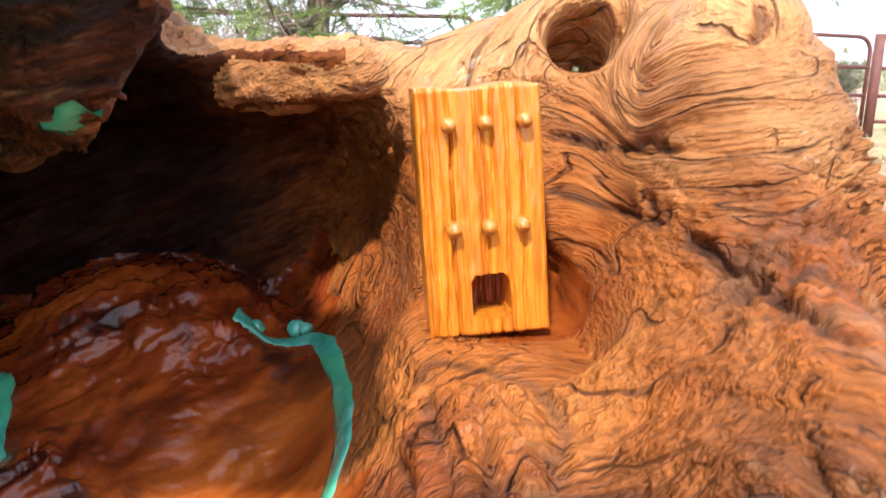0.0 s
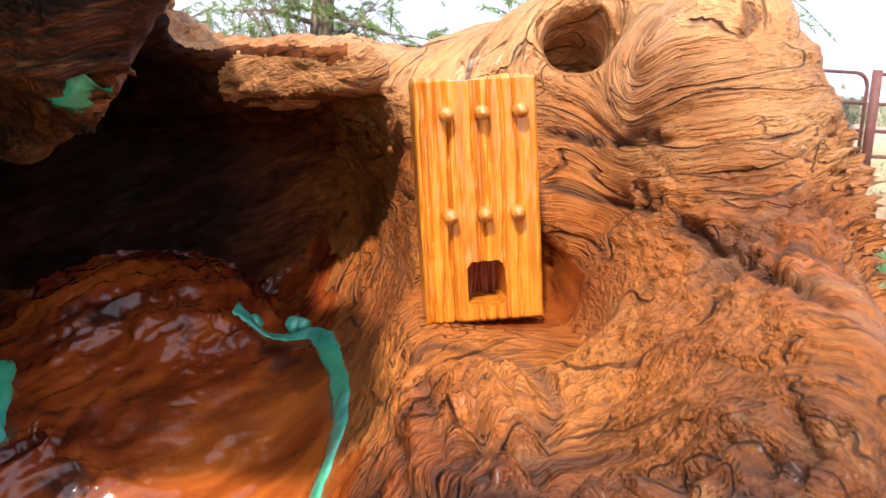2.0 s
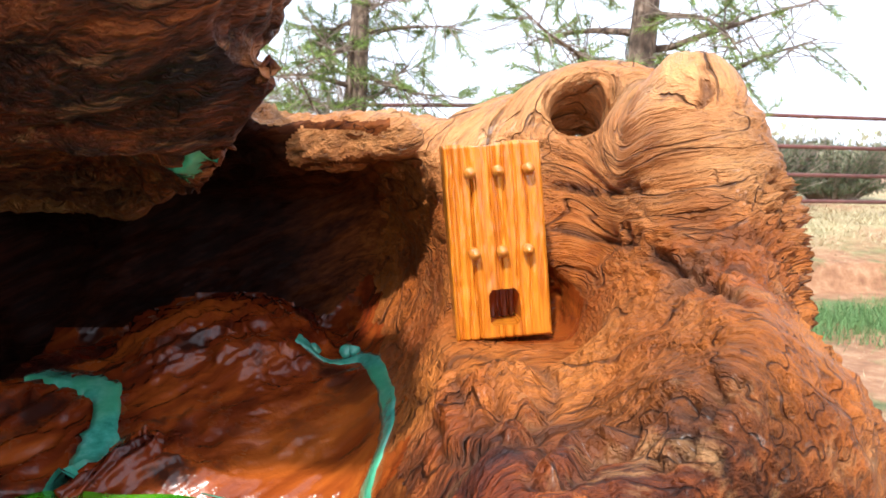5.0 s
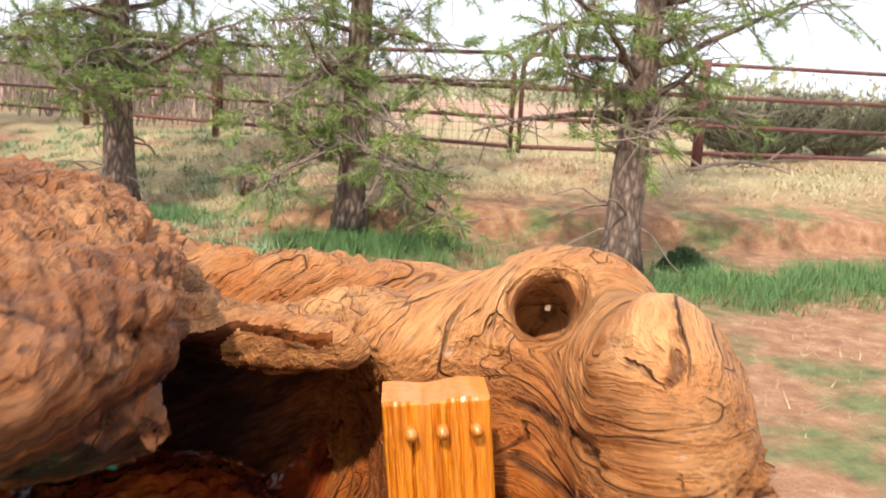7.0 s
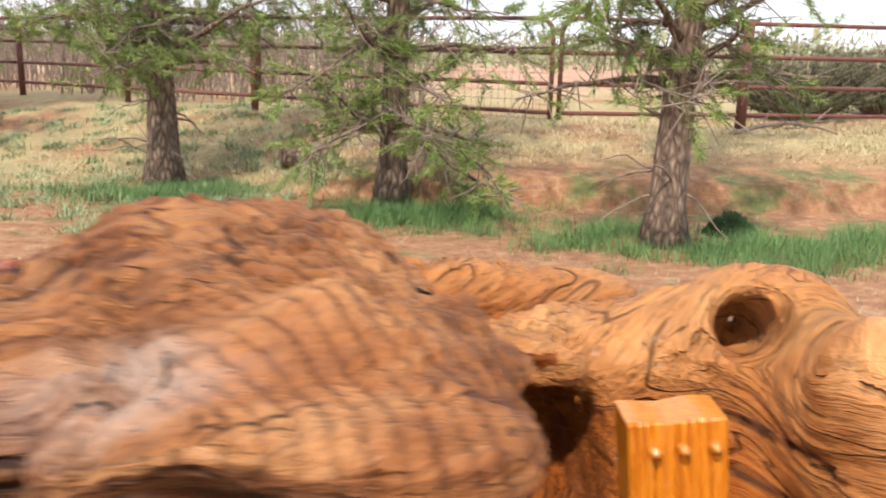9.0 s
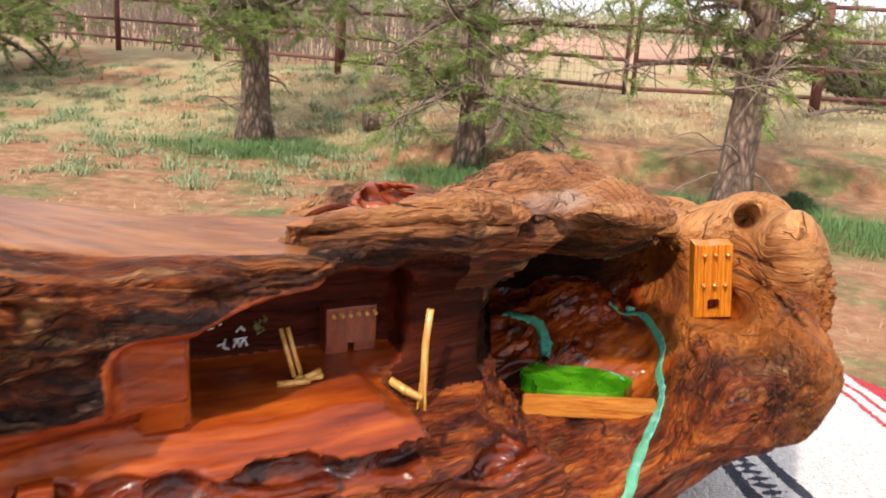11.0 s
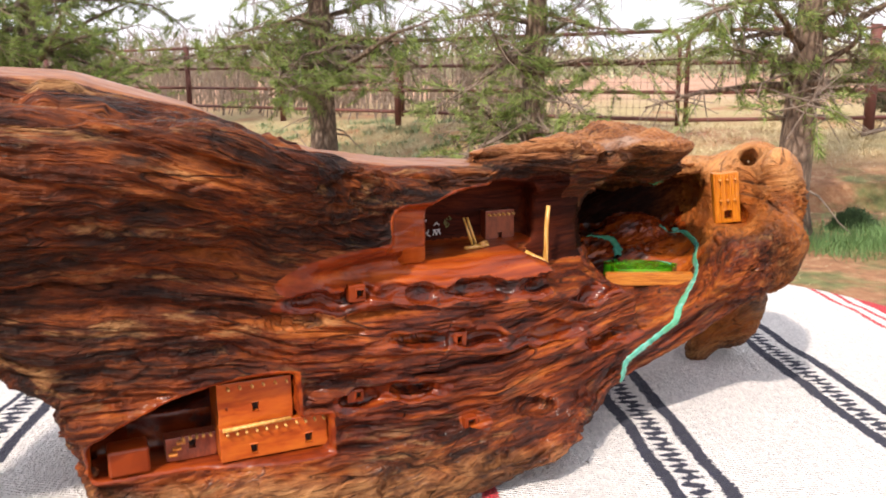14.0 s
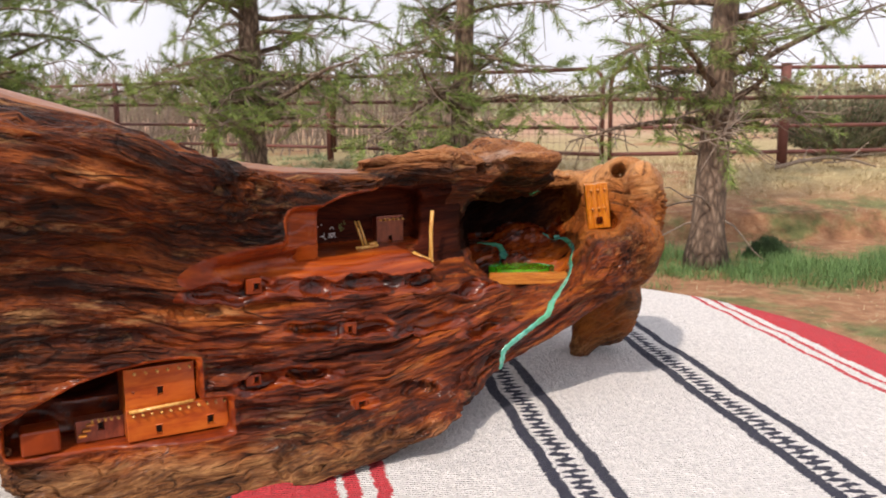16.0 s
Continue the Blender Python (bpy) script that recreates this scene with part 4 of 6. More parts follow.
    disp = 0.0042 * lumps + left * (0.0018 * grain - 0.0072 * f1 - 0.0036 * f2 - 0.0012 * f3 - 0.010 * pits - 0.036 * chasm + (0.0060 * saw + 0.0014 * saw2) * torn + 0.0020 * (crumb - 0.45) * (1 - torn))
    low = sstep((0.975 - V[:, 2]) / 0.03)
    patch = sstep((fbm(P * 45 + 8, 2) + 0.02) / 0.16)
    disp += right * (0.0009 * grain + 0.0022 * wide - 0.0016 * f1 - 0.0012 * f2 * open1 - 0.0005 * f3 + (0.0030 * (crumb - 0.5) + 0.0026 * (craze - 0.5)) * np.maximum(low * patch * 0.8, 0.08) - 0.008 * pits)
    # growth-ring flutes on the hood's end, long splinters on its tongue
    ring = np.sqrt((V[:, 0] - 0.030) ** 2 + (V[:, 1] - 0.800) ** 2) + 0.006 * wide
    flute = np.abs(np.sin(ring * 760)) ** 0.6 - 0.6
    fl = sstep((V[:, 0] - 0.045) / 0.03)
    disp += hoody * (0.0014 * (crumb - 0.4) * (1 - fl) + 0.0016 * grain - (0.0040 * f1 + 0.0026 * f2) * (1 - 0.5 * fl) - 0.0010 * f3 + (0.0038 - 0.0018 * fl) * wide - 0.012 * pits * (1 - 0.6 * fl) + (1 - fl) * (0.0030 * saw * torn + 0.0012 * saw2) + fl * 0.0009 * flute * (V[:, 2] > 1.015))
    crag = sstep((V[:, 1] - 0.930) / 0.008) * (V[:, 0] < 0.125) * (V[:, 0] > 0.04) * (V[:, 2] < 0.968) * (V[:, 1] < 1.0) + np.exp(-(((V[:, 0] - 0.078) / 0.018) ** 2 + ((V[:, 1] - 0.901) / 0.008) ** 2)) * (V[:, 2] < 0.95)
    disp += np.clip(crag, 0, 1) * (0.0040 * wide + 0.0026 * (crumb - 0.42)) + gnarl * (0.0050 * (crumb - 0.25) + 0.0070 * (craze - 0.42)) + snag * (0.010 * (crumb - 0.45) + 0.004 * (craze - 0.4)) + crust * (0.0030 * (crumb - 0.35) + 0.0026 * (craze - 0.4))
    back_ridge = sstep((V[:, 1] - 0.925) / 0.02) * sstep((0.160 - V[:, 0]) / 0.03) * sstep((V[:, 2] - 0.985) / 0.01) * (a > 0.12)
    disp += back_ridge * (0.0036 * (crumb - 0.40) + 0.0060 * wide - 0.0024 * f2)
    calm = sstep((N[:, 2] - 0.55) / 0.25) * (a < 0.12) * sstep((n + 0.01) / 0.02) * (1 - hoody) * (V[:, 2] > 0.99)
    disp = disp * (1 - 0.85 * calm)
    shell = np.exp(-((hollow / 0.004) ** 2)) * sstep((V[:, 1] - 0.885) / 0.02) * sstep((V[:, 2] - 0.948) / 0.01)
    disp += shell * (0.0035 * wide - 0.0012 * f2 + 0.0010 * (crumb - 0.45))
    bed = np.full(len(V), 1.0)
    for s0, s1 in zip(STREAM[:-1], STREAM[1:]):
        bed = np.minimum(bed, capsule((V[:, 0], V[:, 1], V[:, 2]), s0, s1, 0.0, 0.0))
    disp = disp * sstep((bed - 0.003) / 0.007)
    P3 = (V[:, 0], V[:, 1], V[:, 2])
    rag = 0.0012 * fbm(P * 260, 2)
    slit, knob = np.full(len(V), 1.0), np.full(len(V), 1.0)
    sel = V[:, 0] > 0.13
    Ps = tuple(c[sel] for c in P3)
    for line in CRACKS:
        for s0, s1 in zip(line[:-1], line[1:]):
            slit[sel] = np.minimum(slit[sel], capsule(Ps, s0, s1, 0.0, 0.0))
    for line in BURLS:
        for s0, s1 in zip(line[:-1], line[1:]):
            knob[sel] = np.minimum(knob[sel], capsule(Ps, s0, s1, 0.0, 0.0))
    slit = np.exp(-(((slit + 2.5 * rag) / 0.0011) ** 2))
    disp = disp - 0.0024 * slit + 0.0030 * np.exp(-(((knob + 2 * rag) / 0.0024) ** 2)) - 0.0016 * np.exp(-(((knob - 0.0042 + rag) / 0.0014) ** 2))
    # cracks and burl edges, darkened in colour like the shade inside them
    groove = np.clip(slit + 0.8 * np.exp(-(((knob - 0.0042 + rag) / 0.0014) ** 2)), 0, 1)
    end_grain = hoody * fl * sstep((V[:, 2] - 1.012) / 0.008)
    # end-grain tone fades where the skin faces down: shade painted under the hood
    end_grain = end_grain * sstep((N[:, 2] + 0.25) / 0.35)
    rings = end_grain * np.exp(-((np.sin(ring * 760) / 0.30) ** 2)) * sstep((wide + 0.25) / 0.3)
    # plus charred ridge, crust and snags, darker where the crumb relief is low
    groove = np.clip(groove + back_ridge * (0.9 * sstep((0.092 - V[:, 0] + 0.02 * wide) / 0.02) + 0.6 * sstep((0.138 - V[:, 0]) / 0.03) * sstep((0.975 - V[:, 1]) / 0.02) * sstep((0.62 - crumb) / 0.25)) + crust * (0.35 + 0.65 * sstep((0.52 - crumb) / 0.2)) + 0.75 * snag * sstep((0.5 - crumb) / 0.2), 0, 1)
    fn_z = N[Q][:, :, 2].mean(1)
    V = V + N * (disp * (0.10 + 0.90 * rough))[:, None]
    V[rim[0]] = (V[rim[1]] + V[rim[2]]) / 2
    V[:, 2] = np.maximum(V[:, 2], 0.8015)
    deep = (cut < 0.0032) & (cut > -0.0032) & (n > 0.006) & (a > -0.03) & (a < 0.14)
    flat = (N[:, 2] > 0.72) & (a < 0.12) & (n > 0.004) & (n < 0.2) & (V[:, 2] > 0.99) & (hoody < 0.3)
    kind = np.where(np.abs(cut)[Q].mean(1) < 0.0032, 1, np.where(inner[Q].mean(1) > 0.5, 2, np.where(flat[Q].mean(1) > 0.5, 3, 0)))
    # deep alcove walls take the cave skin with its painted shade
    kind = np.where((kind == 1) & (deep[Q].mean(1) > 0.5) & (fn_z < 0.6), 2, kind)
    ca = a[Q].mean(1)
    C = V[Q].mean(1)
    # same painted shade for the recess between alcove and cave
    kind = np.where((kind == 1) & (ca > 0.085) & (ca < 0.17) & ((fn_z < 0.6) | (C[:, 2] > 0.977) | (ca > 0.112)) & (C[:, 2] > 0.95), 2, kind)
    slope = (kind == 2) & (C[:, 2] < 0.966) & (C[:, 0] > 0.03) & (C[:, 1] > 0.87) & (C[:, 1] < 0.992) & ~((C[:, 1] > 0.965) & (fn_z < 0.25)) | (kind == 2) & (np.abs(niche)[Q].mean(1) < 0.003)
    kind = np.where(slope, 4, kind)
    # shade-dark skin for the hollow above the annex
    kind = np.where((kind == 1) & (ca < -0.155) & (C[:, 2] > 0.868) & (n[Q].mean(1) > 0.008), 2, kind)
    kind = np.where((kind == 1) & (ca > 0.098) & (ca < 0.17) & (C[:, 2] < 0.966), 0, kind)
    pocket = np.abs(pocket_cut(V[:, 0], V[:, 1], V[:, 2]))[Q].mean(1) < 0.0012
    kind = np.where((kind == 1) & (ca > 0.24), 0, kind)
    kind = np.where((kind == 1) & (ca < -0.15) & (ca > -0.25) & (n[Q].mean(1) > 0.004) & (fn_z < 0.6), 4, kind)
    kind = np.where(pocket, 4, kind)
    # plain wood under the hood also gets the shade-dark skin
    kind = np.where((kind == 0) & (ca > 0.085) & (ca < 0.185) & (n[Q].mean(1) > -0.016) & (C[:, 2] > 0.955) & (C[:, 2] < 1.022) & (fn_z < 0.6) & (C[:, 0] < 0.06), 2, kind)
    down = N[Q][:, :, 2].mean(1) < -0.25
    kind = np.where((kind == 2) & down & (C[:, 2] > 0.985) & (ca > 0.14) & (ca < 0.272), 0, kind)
    me = bpy.data.meshes.new("carved_log")
    me.vertices.add(len(V))
    me.vertices.foreach_set("co", V.astype(np.float32).ravel())
    me.loops.add(Q.size)
    me.loops.foreach_set("vertex_index", Q.astype(np.int32).ravel())
    me.polygons.add(len(Q))
    me.polygons.foreach_set("loop_start", np.arange(0, Q.size, 4, dtype=np.int32))
    me.polygons.foreach_set("material_index", kind.astype(np.int32))
    me.polygons.foreach_set("use_smooth", np.ones(len(Q), bool))
    me.attributes.new("crack_shade_crust", "FLOAT", "POINT").data.foreach_set("value", groove.astype(np.float32))
    me.attributes.new("rings", "FLOAT", "POINT").data.foreach_set("value", rings.astype(np.float32))
    me.attributes.new("end_grain", "FLOAT", "POINT").data.foreach_set("value", end_grain.astype(np.float32))
    me.attributes.new("grain", "FLOAT_VECTOR", "POINT").data.foreach_set("vector", grain_at.ravel())
    me.materials.append(RAW)
    me.materials.append(CARVED)
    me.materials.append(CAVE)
    me.materials.append(SANDED)
    me.materials.append(SLOPE)
    me.update(calc_edges=True)
    me.validate()
    return tagged(new("carved_log", me), "varnished brown driftwood log carved with alcoves and a cave", "carved log")


build_log()

# ---------------------------------------------------------------- table and blanket
TABLE = (-0.06, 0.92, 0.565, 0.52)  # centre and half widths of the oval top


def make_blanket_cloth():
    M = Mat("striped_wool", 0.95)
    co = M.coords()
    sep = M.node("SeparateXYZ", Vector=co)
    wob = M.math("MULTIPLY", M.math("SUBTRACT", M.noise(M.coords(), 16, 3), 0.5), 0.012)
    fuzz = M.math("MULTIPLY", M.math("SUBTRACT", M.noise(M.coords(), 330, 3), 0.5), 0.010)
    s = M.math("ADD", sep.outputs[0], M.math("MULTIPLY", M.math("SUBTRACT", sep.outputs[1], 0.8), 0.155))
    s = M.math("ADD", s, M.math("ADD", wob, fuzz))
    f = M.math("DIVIDE", M.math("ADD", s, 0.75), 1.5, clamp=True)
    W, R, D = (0.82, 0.79, 0.76), (0.62, 0.028, 0.040), (0.018, 0.020, 0.045)
    edges = [(-0.75, R), (-0.585, W), (-0.515, D), (-0.506, W), (-0.476, D), (-0.467, W), (-0.315, R), (-0.292, D), (-0.280, W), (-0.242, D), (-0.230, R), (-0.205, D), (-0.196, R), (-0.116, W), (-0.106, R), (-0.095, W),
             (-0.086, R), (-0.075, W), (0.052, D), (0.0635, W), (0.0905, D), (0.102, W), (0.249, D), (0.2605, W), (0.2885, D), (0.300, W), (0.434, R), (0.4395, W), (0.452, R), (0.4575, W), (0.472, R), (0.536, D)]
    col = M.ramp(f, [((e + 0.75) / 1.5, c) for e, c in edges], "CONSTANT")
    # hooked figure running along the middle of each pale band
    t = M.math("SUBTRACT", sep.outputs[1], M.math("MULTIPLY", sep.outputs[0], 0.155))
    jag = M.noise(M.coords((1, 1, 1)), 130, 4, 0.72)
    for mid in (0.077, 0.2745, -0.261, -0.491):
        wave = M.math("MULTIPLY", M.math("SINE", M.math("MULTIPLY", t, 300.0)), 0.0026)
        off = M.math("ABSOLUTE", M.math("SUBTRACT", M.math("SUBTRACT", s, mid), M.math("MULTIPLY_ADD", jag, 0.020, M.math("ADD", wave, -0.010))))
        hook = M.math("LESS_THAN", off, M.math("MULTIPLY_ADD", M.math("SINE", M.math("MULTIPLY_ADD", t, 600.0, 1.1)), 0.0040, 0.0056))
        col = M.mix(hook, col, D)
    knit = M.noise(M.coords((1, 0.5, 1)), 520, 3, 0.6)
    nub = M.noise(M.coords((1, 0.6, 1)), 190, 3, 0.6)
    shade = M.math("ADD", M.math("MULTIPLY_ADD", knit, 0.75, 0.30), M.math("MULTIPLY", nub, 0.60))
    col = M.node("HueSaturation", Color=col, Value=shade).outputs[0]
    M.colour(col)
    rows = M.node("TexWave", Vector=M.coords((1, 1, 1), (0, 0, 0.155)), Scale=95.0, Distortion=3.0, Detail=2.0, bands_direction="Y")
    lump = M.noise(M.coords(), 30, 3)
    h = M.math("ADD", M.math("MULTIPLY", rows.outputs[1], 0.30), M.math("ADD", M.math("MULTIPLY", knit, 0.8), M.math("ADD", M.math("MULTIPLY", nub, 1.1), M.math("MULTIPLY", lump, 0.8))))
    M.bump(h, 1.0, 0.0060)
    M.b.inputs["Sheen Weight"].default_value = 0.06
    return M.m


def build_blanket():
    rings, spokes = 60, 220
    V, F = [], []
    for i in range(rings + 1):
        for k in range(spokes):
            t = 2 * math.pi * k / spokes
            if i <= 40:
                r, z = i / 40, 0.800
                z += 0.0022 * noise.noise((9 * r * math.cos(t), 9 * r * math.sin(t), 0.3)) * min(1, 3 * (1 - r) + 0.4)
            else:
                d = (i - 40) / 20
                fold = 0.035 * d * math.sin(9 * t + 1.3 * math.sin(2 * t)) + 0.012 * d * math.sin(23 * t)
                r = 1 + 0.05 * (1 - math.exp(-6 * d)) + fold
                z = 0.800 - 0.02 * (1 - math.exp(-8 * d)) - 0.34 * max(0, d - 0.08) ** 1.0
            V.append((TABLE[0] + TABLE[2] * r * math.cos(t), TABLE[1] + TABLE[3] * r * math.sin(t), z))
    for i in range(rings):
        for k in range(spokes):
            a, b = i * spokes + k, i * spokes + (k + 1) % spokes
            F.append((a, b, b + spokes, a + spokes))
    me = pydata("striped_blanket", V, F, make_blanket_cloth())
    ob = tagged(new("striped_blanket", me), "white wool blanket with red and dark stripes over the table", "blanket")
    m = ob.modifiers.new("thick", "SOLIDIFY")
    m.thickness, m.offset = 0.006, -1
    return ob


build_blanket()


def build_table():
    wood = Mat("table_wood", 0.5).varied((0.20, 0.10, 0.05), (0.33, 0.18, 0.09), 8, bump=0.2).m
    t = thing("table", "oval wooden garden table under the striped blanket", "table", at=pose(TABLE[0], TABLE[1], 0))
    bm = bmesh.new()
    bmesh.ops.create_cone(bm, cap_ends=True, segments=64, radius1=1, radius2=1, depth=0.03, matrix=Matrix.Translation((0, 0, 0.7755)) @ Matrix.Diagonal((TABLE[2] - 0.01, TABLE[3] - 0.01, 1, 1)))
    part("tabletop", bm, wood, t, smooth=False)
    for sx in (-1, 1):
        for sy in (-1, 1):
            bm = bmesh.new()
            box(bm, (sx * 0.3 - 0.03, sy * 0.28 - 0.03, -0.02), (sx * 0.3 + 0.03, sy * 0.28 + 0.03, 0.762), 0.004)
            part("leg", bm, wood, t)
    return t


build_table()

# ---------------------------------------------------------------- the tower and the small houses


def log_pose(a, n, z, turn=0.0):
    x, y, z = from_log(a, n, z)
    return pose(x, y, z, 0, 0, math.degrees(TURN) + turn)


def build_tower():
    w, h, d = 0.0232, 0.0470, 0.0145
    t = thing("miniature_tower", "amber varnished grooved wooden tower with six pegs and a doorway", "miniature tower", at=pose(0.1536, 0.8965, 0.9618, -1.0, -6.0, -3.0))
    nx, nz = 72, 90
    rng = random.Random(3)
    grooves = [(rng.uniform(0.03, 0.97), rng.uniform(0.4, 1.0), rng.uniform(0, 6)) for _ in range(11)]
    V, F = [], []
    for j in range(nz + 1):
        v = j / nz
        for i in range(nx + 1):
            u = i / nx
            y = 0.00022 * noise.noise((u * 40, v * 12, 0.5)) + 0.0002 * noise.noise((u * 9, v * 7, 2.5))
            for g, dep, ph in grooves:
                gx = g + 0.012 * math.sin(v * 7 + ph) + 0.006 * math.sin(v * 19 + 2 * ph)
                y += 0.00085 * dep * math.exp(-(((u - gx) / 0.013) ** 2))
            if (abs(u - 0.52) / 0.155) ** 5 + (abs(v - 0.160) / 0.092) ** 5 < 1:
                y += 0.0095
            edge = min(u, 1 - u, v * 2, (1 - v) * 2)
            y += 0.0007 * max(0, 1 - edge / 0.03) ** 2
            V.append((u * w, y, v * h + (0.0004 * math.sin(u * 9 + 1) if j == nz else 0)))
    q = nx + 1
    for j in range(nz):
        for i in range(nx):
            a = j * q + i
            F.append((a, a + 1, a + 1 + q, a + q))
    ring = [i for i in range(q)] + [j * q + nx for j in range(1, nz + 1)] + [nz * q + i for i in range(nx - 1, -1, -1)] + [j * q for j in range(nz - 1, 0, -1)]
    o = len(V)
    for r in ring:
        V.append((V[r][0], d, V[r][2]))
    for k in range(len(ring)):
        k2 = (k + 1) % len(ring)
        F.append((ring[k2], ring[k], o + k, o + k2))
    F.append(tuple(o + k for k in range(len(ring)))[::-1])
    me = pydata("block", V, F, [TOWER_WOOD, SLOPE], smooth=False)
    for f in me.polygons:
        if all(0.006 < V[i][1] < 0.0145 - 0.002 for i in f.vertices):
            f.material_index = 1
    ob = new("block", me)
    ob.parent = t
    for v, us in ((0.864, (0.25, 0.545, 0.85)), (0.455, (0.24, 0.54, 0.81))):
        for u in us:
            bm = bmesh.new()
            cyl(bm, (u * w, 0.002, v * h), (u * w + rng.uniform(-0.0003, 0.0003), -0.0028, v * h - 0.0003), 0.00155, 0.0013, 12)
            bmesh.ops.bevel(bm, geom=[e for e in bm.edges if all(vv.co.y < -0.002 for vv in e.verts)], offset=0.0005, segments=2, affect="EDGES")
            part("peg", bm, PEG_WOOD, t, "pale round wooden peg", smooth=True)
    return t


build_tower()


def house_block(t, lo, hi, mat, holes=(), name="wall", bevel=0.0008):
    """Wall block; openings sunk into its front (low y), shade painted on their backs."""
    rng = random.Random(int(abs(lo[0] + hi[0] * 7 + hi[2] * 13) * 1e5))
    xs = sorted({lo[0], hi[0], *(c[0] + k * c[2] / 2 for c in holes for k in (-1, 1))})
    zs = sorted({lo[2], hi[2], *(c[1] + k * c[3] / 2 for c in holes for k in (-1, 1))})
    deep = lo[1] + min(0.0045, (hi[1] - lo[1]) * 0.6)
    bm = bmesh.new()

    def quad(pts):
        return bm.faces.new([bm.verts.new(p) for p in pts])

    for x0, x1 in zip(xs[:-1], xs[1:]):
        for z0, z1 in zip(zs[:-1], zs[1:]):
            mx, mz = (x0 + x1) / 2, (z0 + z1) / 2
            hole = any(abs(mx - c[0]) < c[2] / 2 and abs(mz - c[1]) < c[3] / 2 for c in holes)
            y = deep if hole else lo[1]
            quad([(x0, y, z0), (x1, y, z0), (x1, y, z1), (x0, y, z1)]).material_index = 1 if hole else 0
    for cx, cz, ww, hh in holes:
        a, b, c, d = cx - ww / 2, cx + ww / 2, cz - hh / 2, cz + hh / 2
        for p, q in (((a, c), (a, d)), ((a, d), (b, d)), ((b, d), (b, c)), ((b, c), (a, c))):
            quad([(p[0], lo[1], p[1]), (q[0], lo[1], q[1]), (q[0], deep, q[1]), (p[0], deep, p[1])])
    for z0, z1 in zip(zs[:-1], zs[1:]):
        quad([(lo[0], hi[1], z0), (lo[0], lo[1], z0), (lo[0], lo[1], z1), (lo[0], hi[1], z1)])
        quad([(hi[0], lo[1], z0), (hi[0], hi[1], z0), (hi[0], hi[1], z1), (hi[0], lo[1], z1)])
    for x0, x1 in zip(xs[:-1], xs[1:]):
        quad([(x0, lo[1], hi[2]), (x1, lo[1], hi[2]), (x1, hi[1], hi[2]), (x0, hi[1], hi[2])])
        quad([(x0, hi[1], lo[2]), (x1, hi[1], lo[2]), (x1, lo[1], lo[2]), (x0, lo[1], lo[2])])
    quad([(hi[0], hi[1], lo[2]), (lo[0], hi[1], lo[2]), (lo[0], hi[1], hi[2]), (hi[0], hi[1], hi[2])])
    bmesh.ops.remove_doubles(bm, verts=bm.verts, dist=1e-6)
    for v in bm.verts:
        v.co += Vector((rng.uniform(-1, 1), 0, rng.uniform(-1, 1))) * 0.0003
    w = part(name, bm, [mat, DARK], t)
    m = w.modifiers.new("worn_edges", "BEVEL")
    m.width, m.segments, m.limit_method = bevel, 2, "ANGLE"
    return w


def beams(t, x0, x1, z, n, y, r=0.0010, length=0.0035, jitter=0.0002):
    rng = random.Random(int(abs(x0 * 1e5)) + n)
    for i in range(n):
        x = x0 + (x1 - x0) * i / max(n - 1, 1) + rng.uniform(-jitter, jitter)
        bm = bmesh.new()
        cyl(bm, (x, y + 0.002, z), (x + rng.uniform(-jitter, jitter), y - length, z - 0.0004), r * 1.15, r, 8)
        part("beam_end", bm, STICK, t, "pale round roof beam end", smooth=True)


def build_upper_house():
    t = thing("miniature_house", "small dull red wooden house with a row of beam ends", "miniature house", at=log_pose(0.0765, 0.054, 0.9665))
    house_block(t, (0, 0, 0), (0.027, 0.016, 0.0255), HOUSE_RED, ((0.0135, 0.0040, 0.0034, 0.0056),))
    beams(t, 0.003, 0.025, 0.0225, 6, 0.0)
    p = thing("alcove_pillar", "smooth orange carved slab at the side of the upper alcove", "carved slab", at=log_pose(-0.0105, -0.003, 0.966))
    bm = bmesh.new()
    box(bm, (-0.0115, 0, 0), (0.0105, 0.014, 0.052), 0.003, 3)
    part("slab", bm, HOUSE_ORANGE, p, smooth=True)


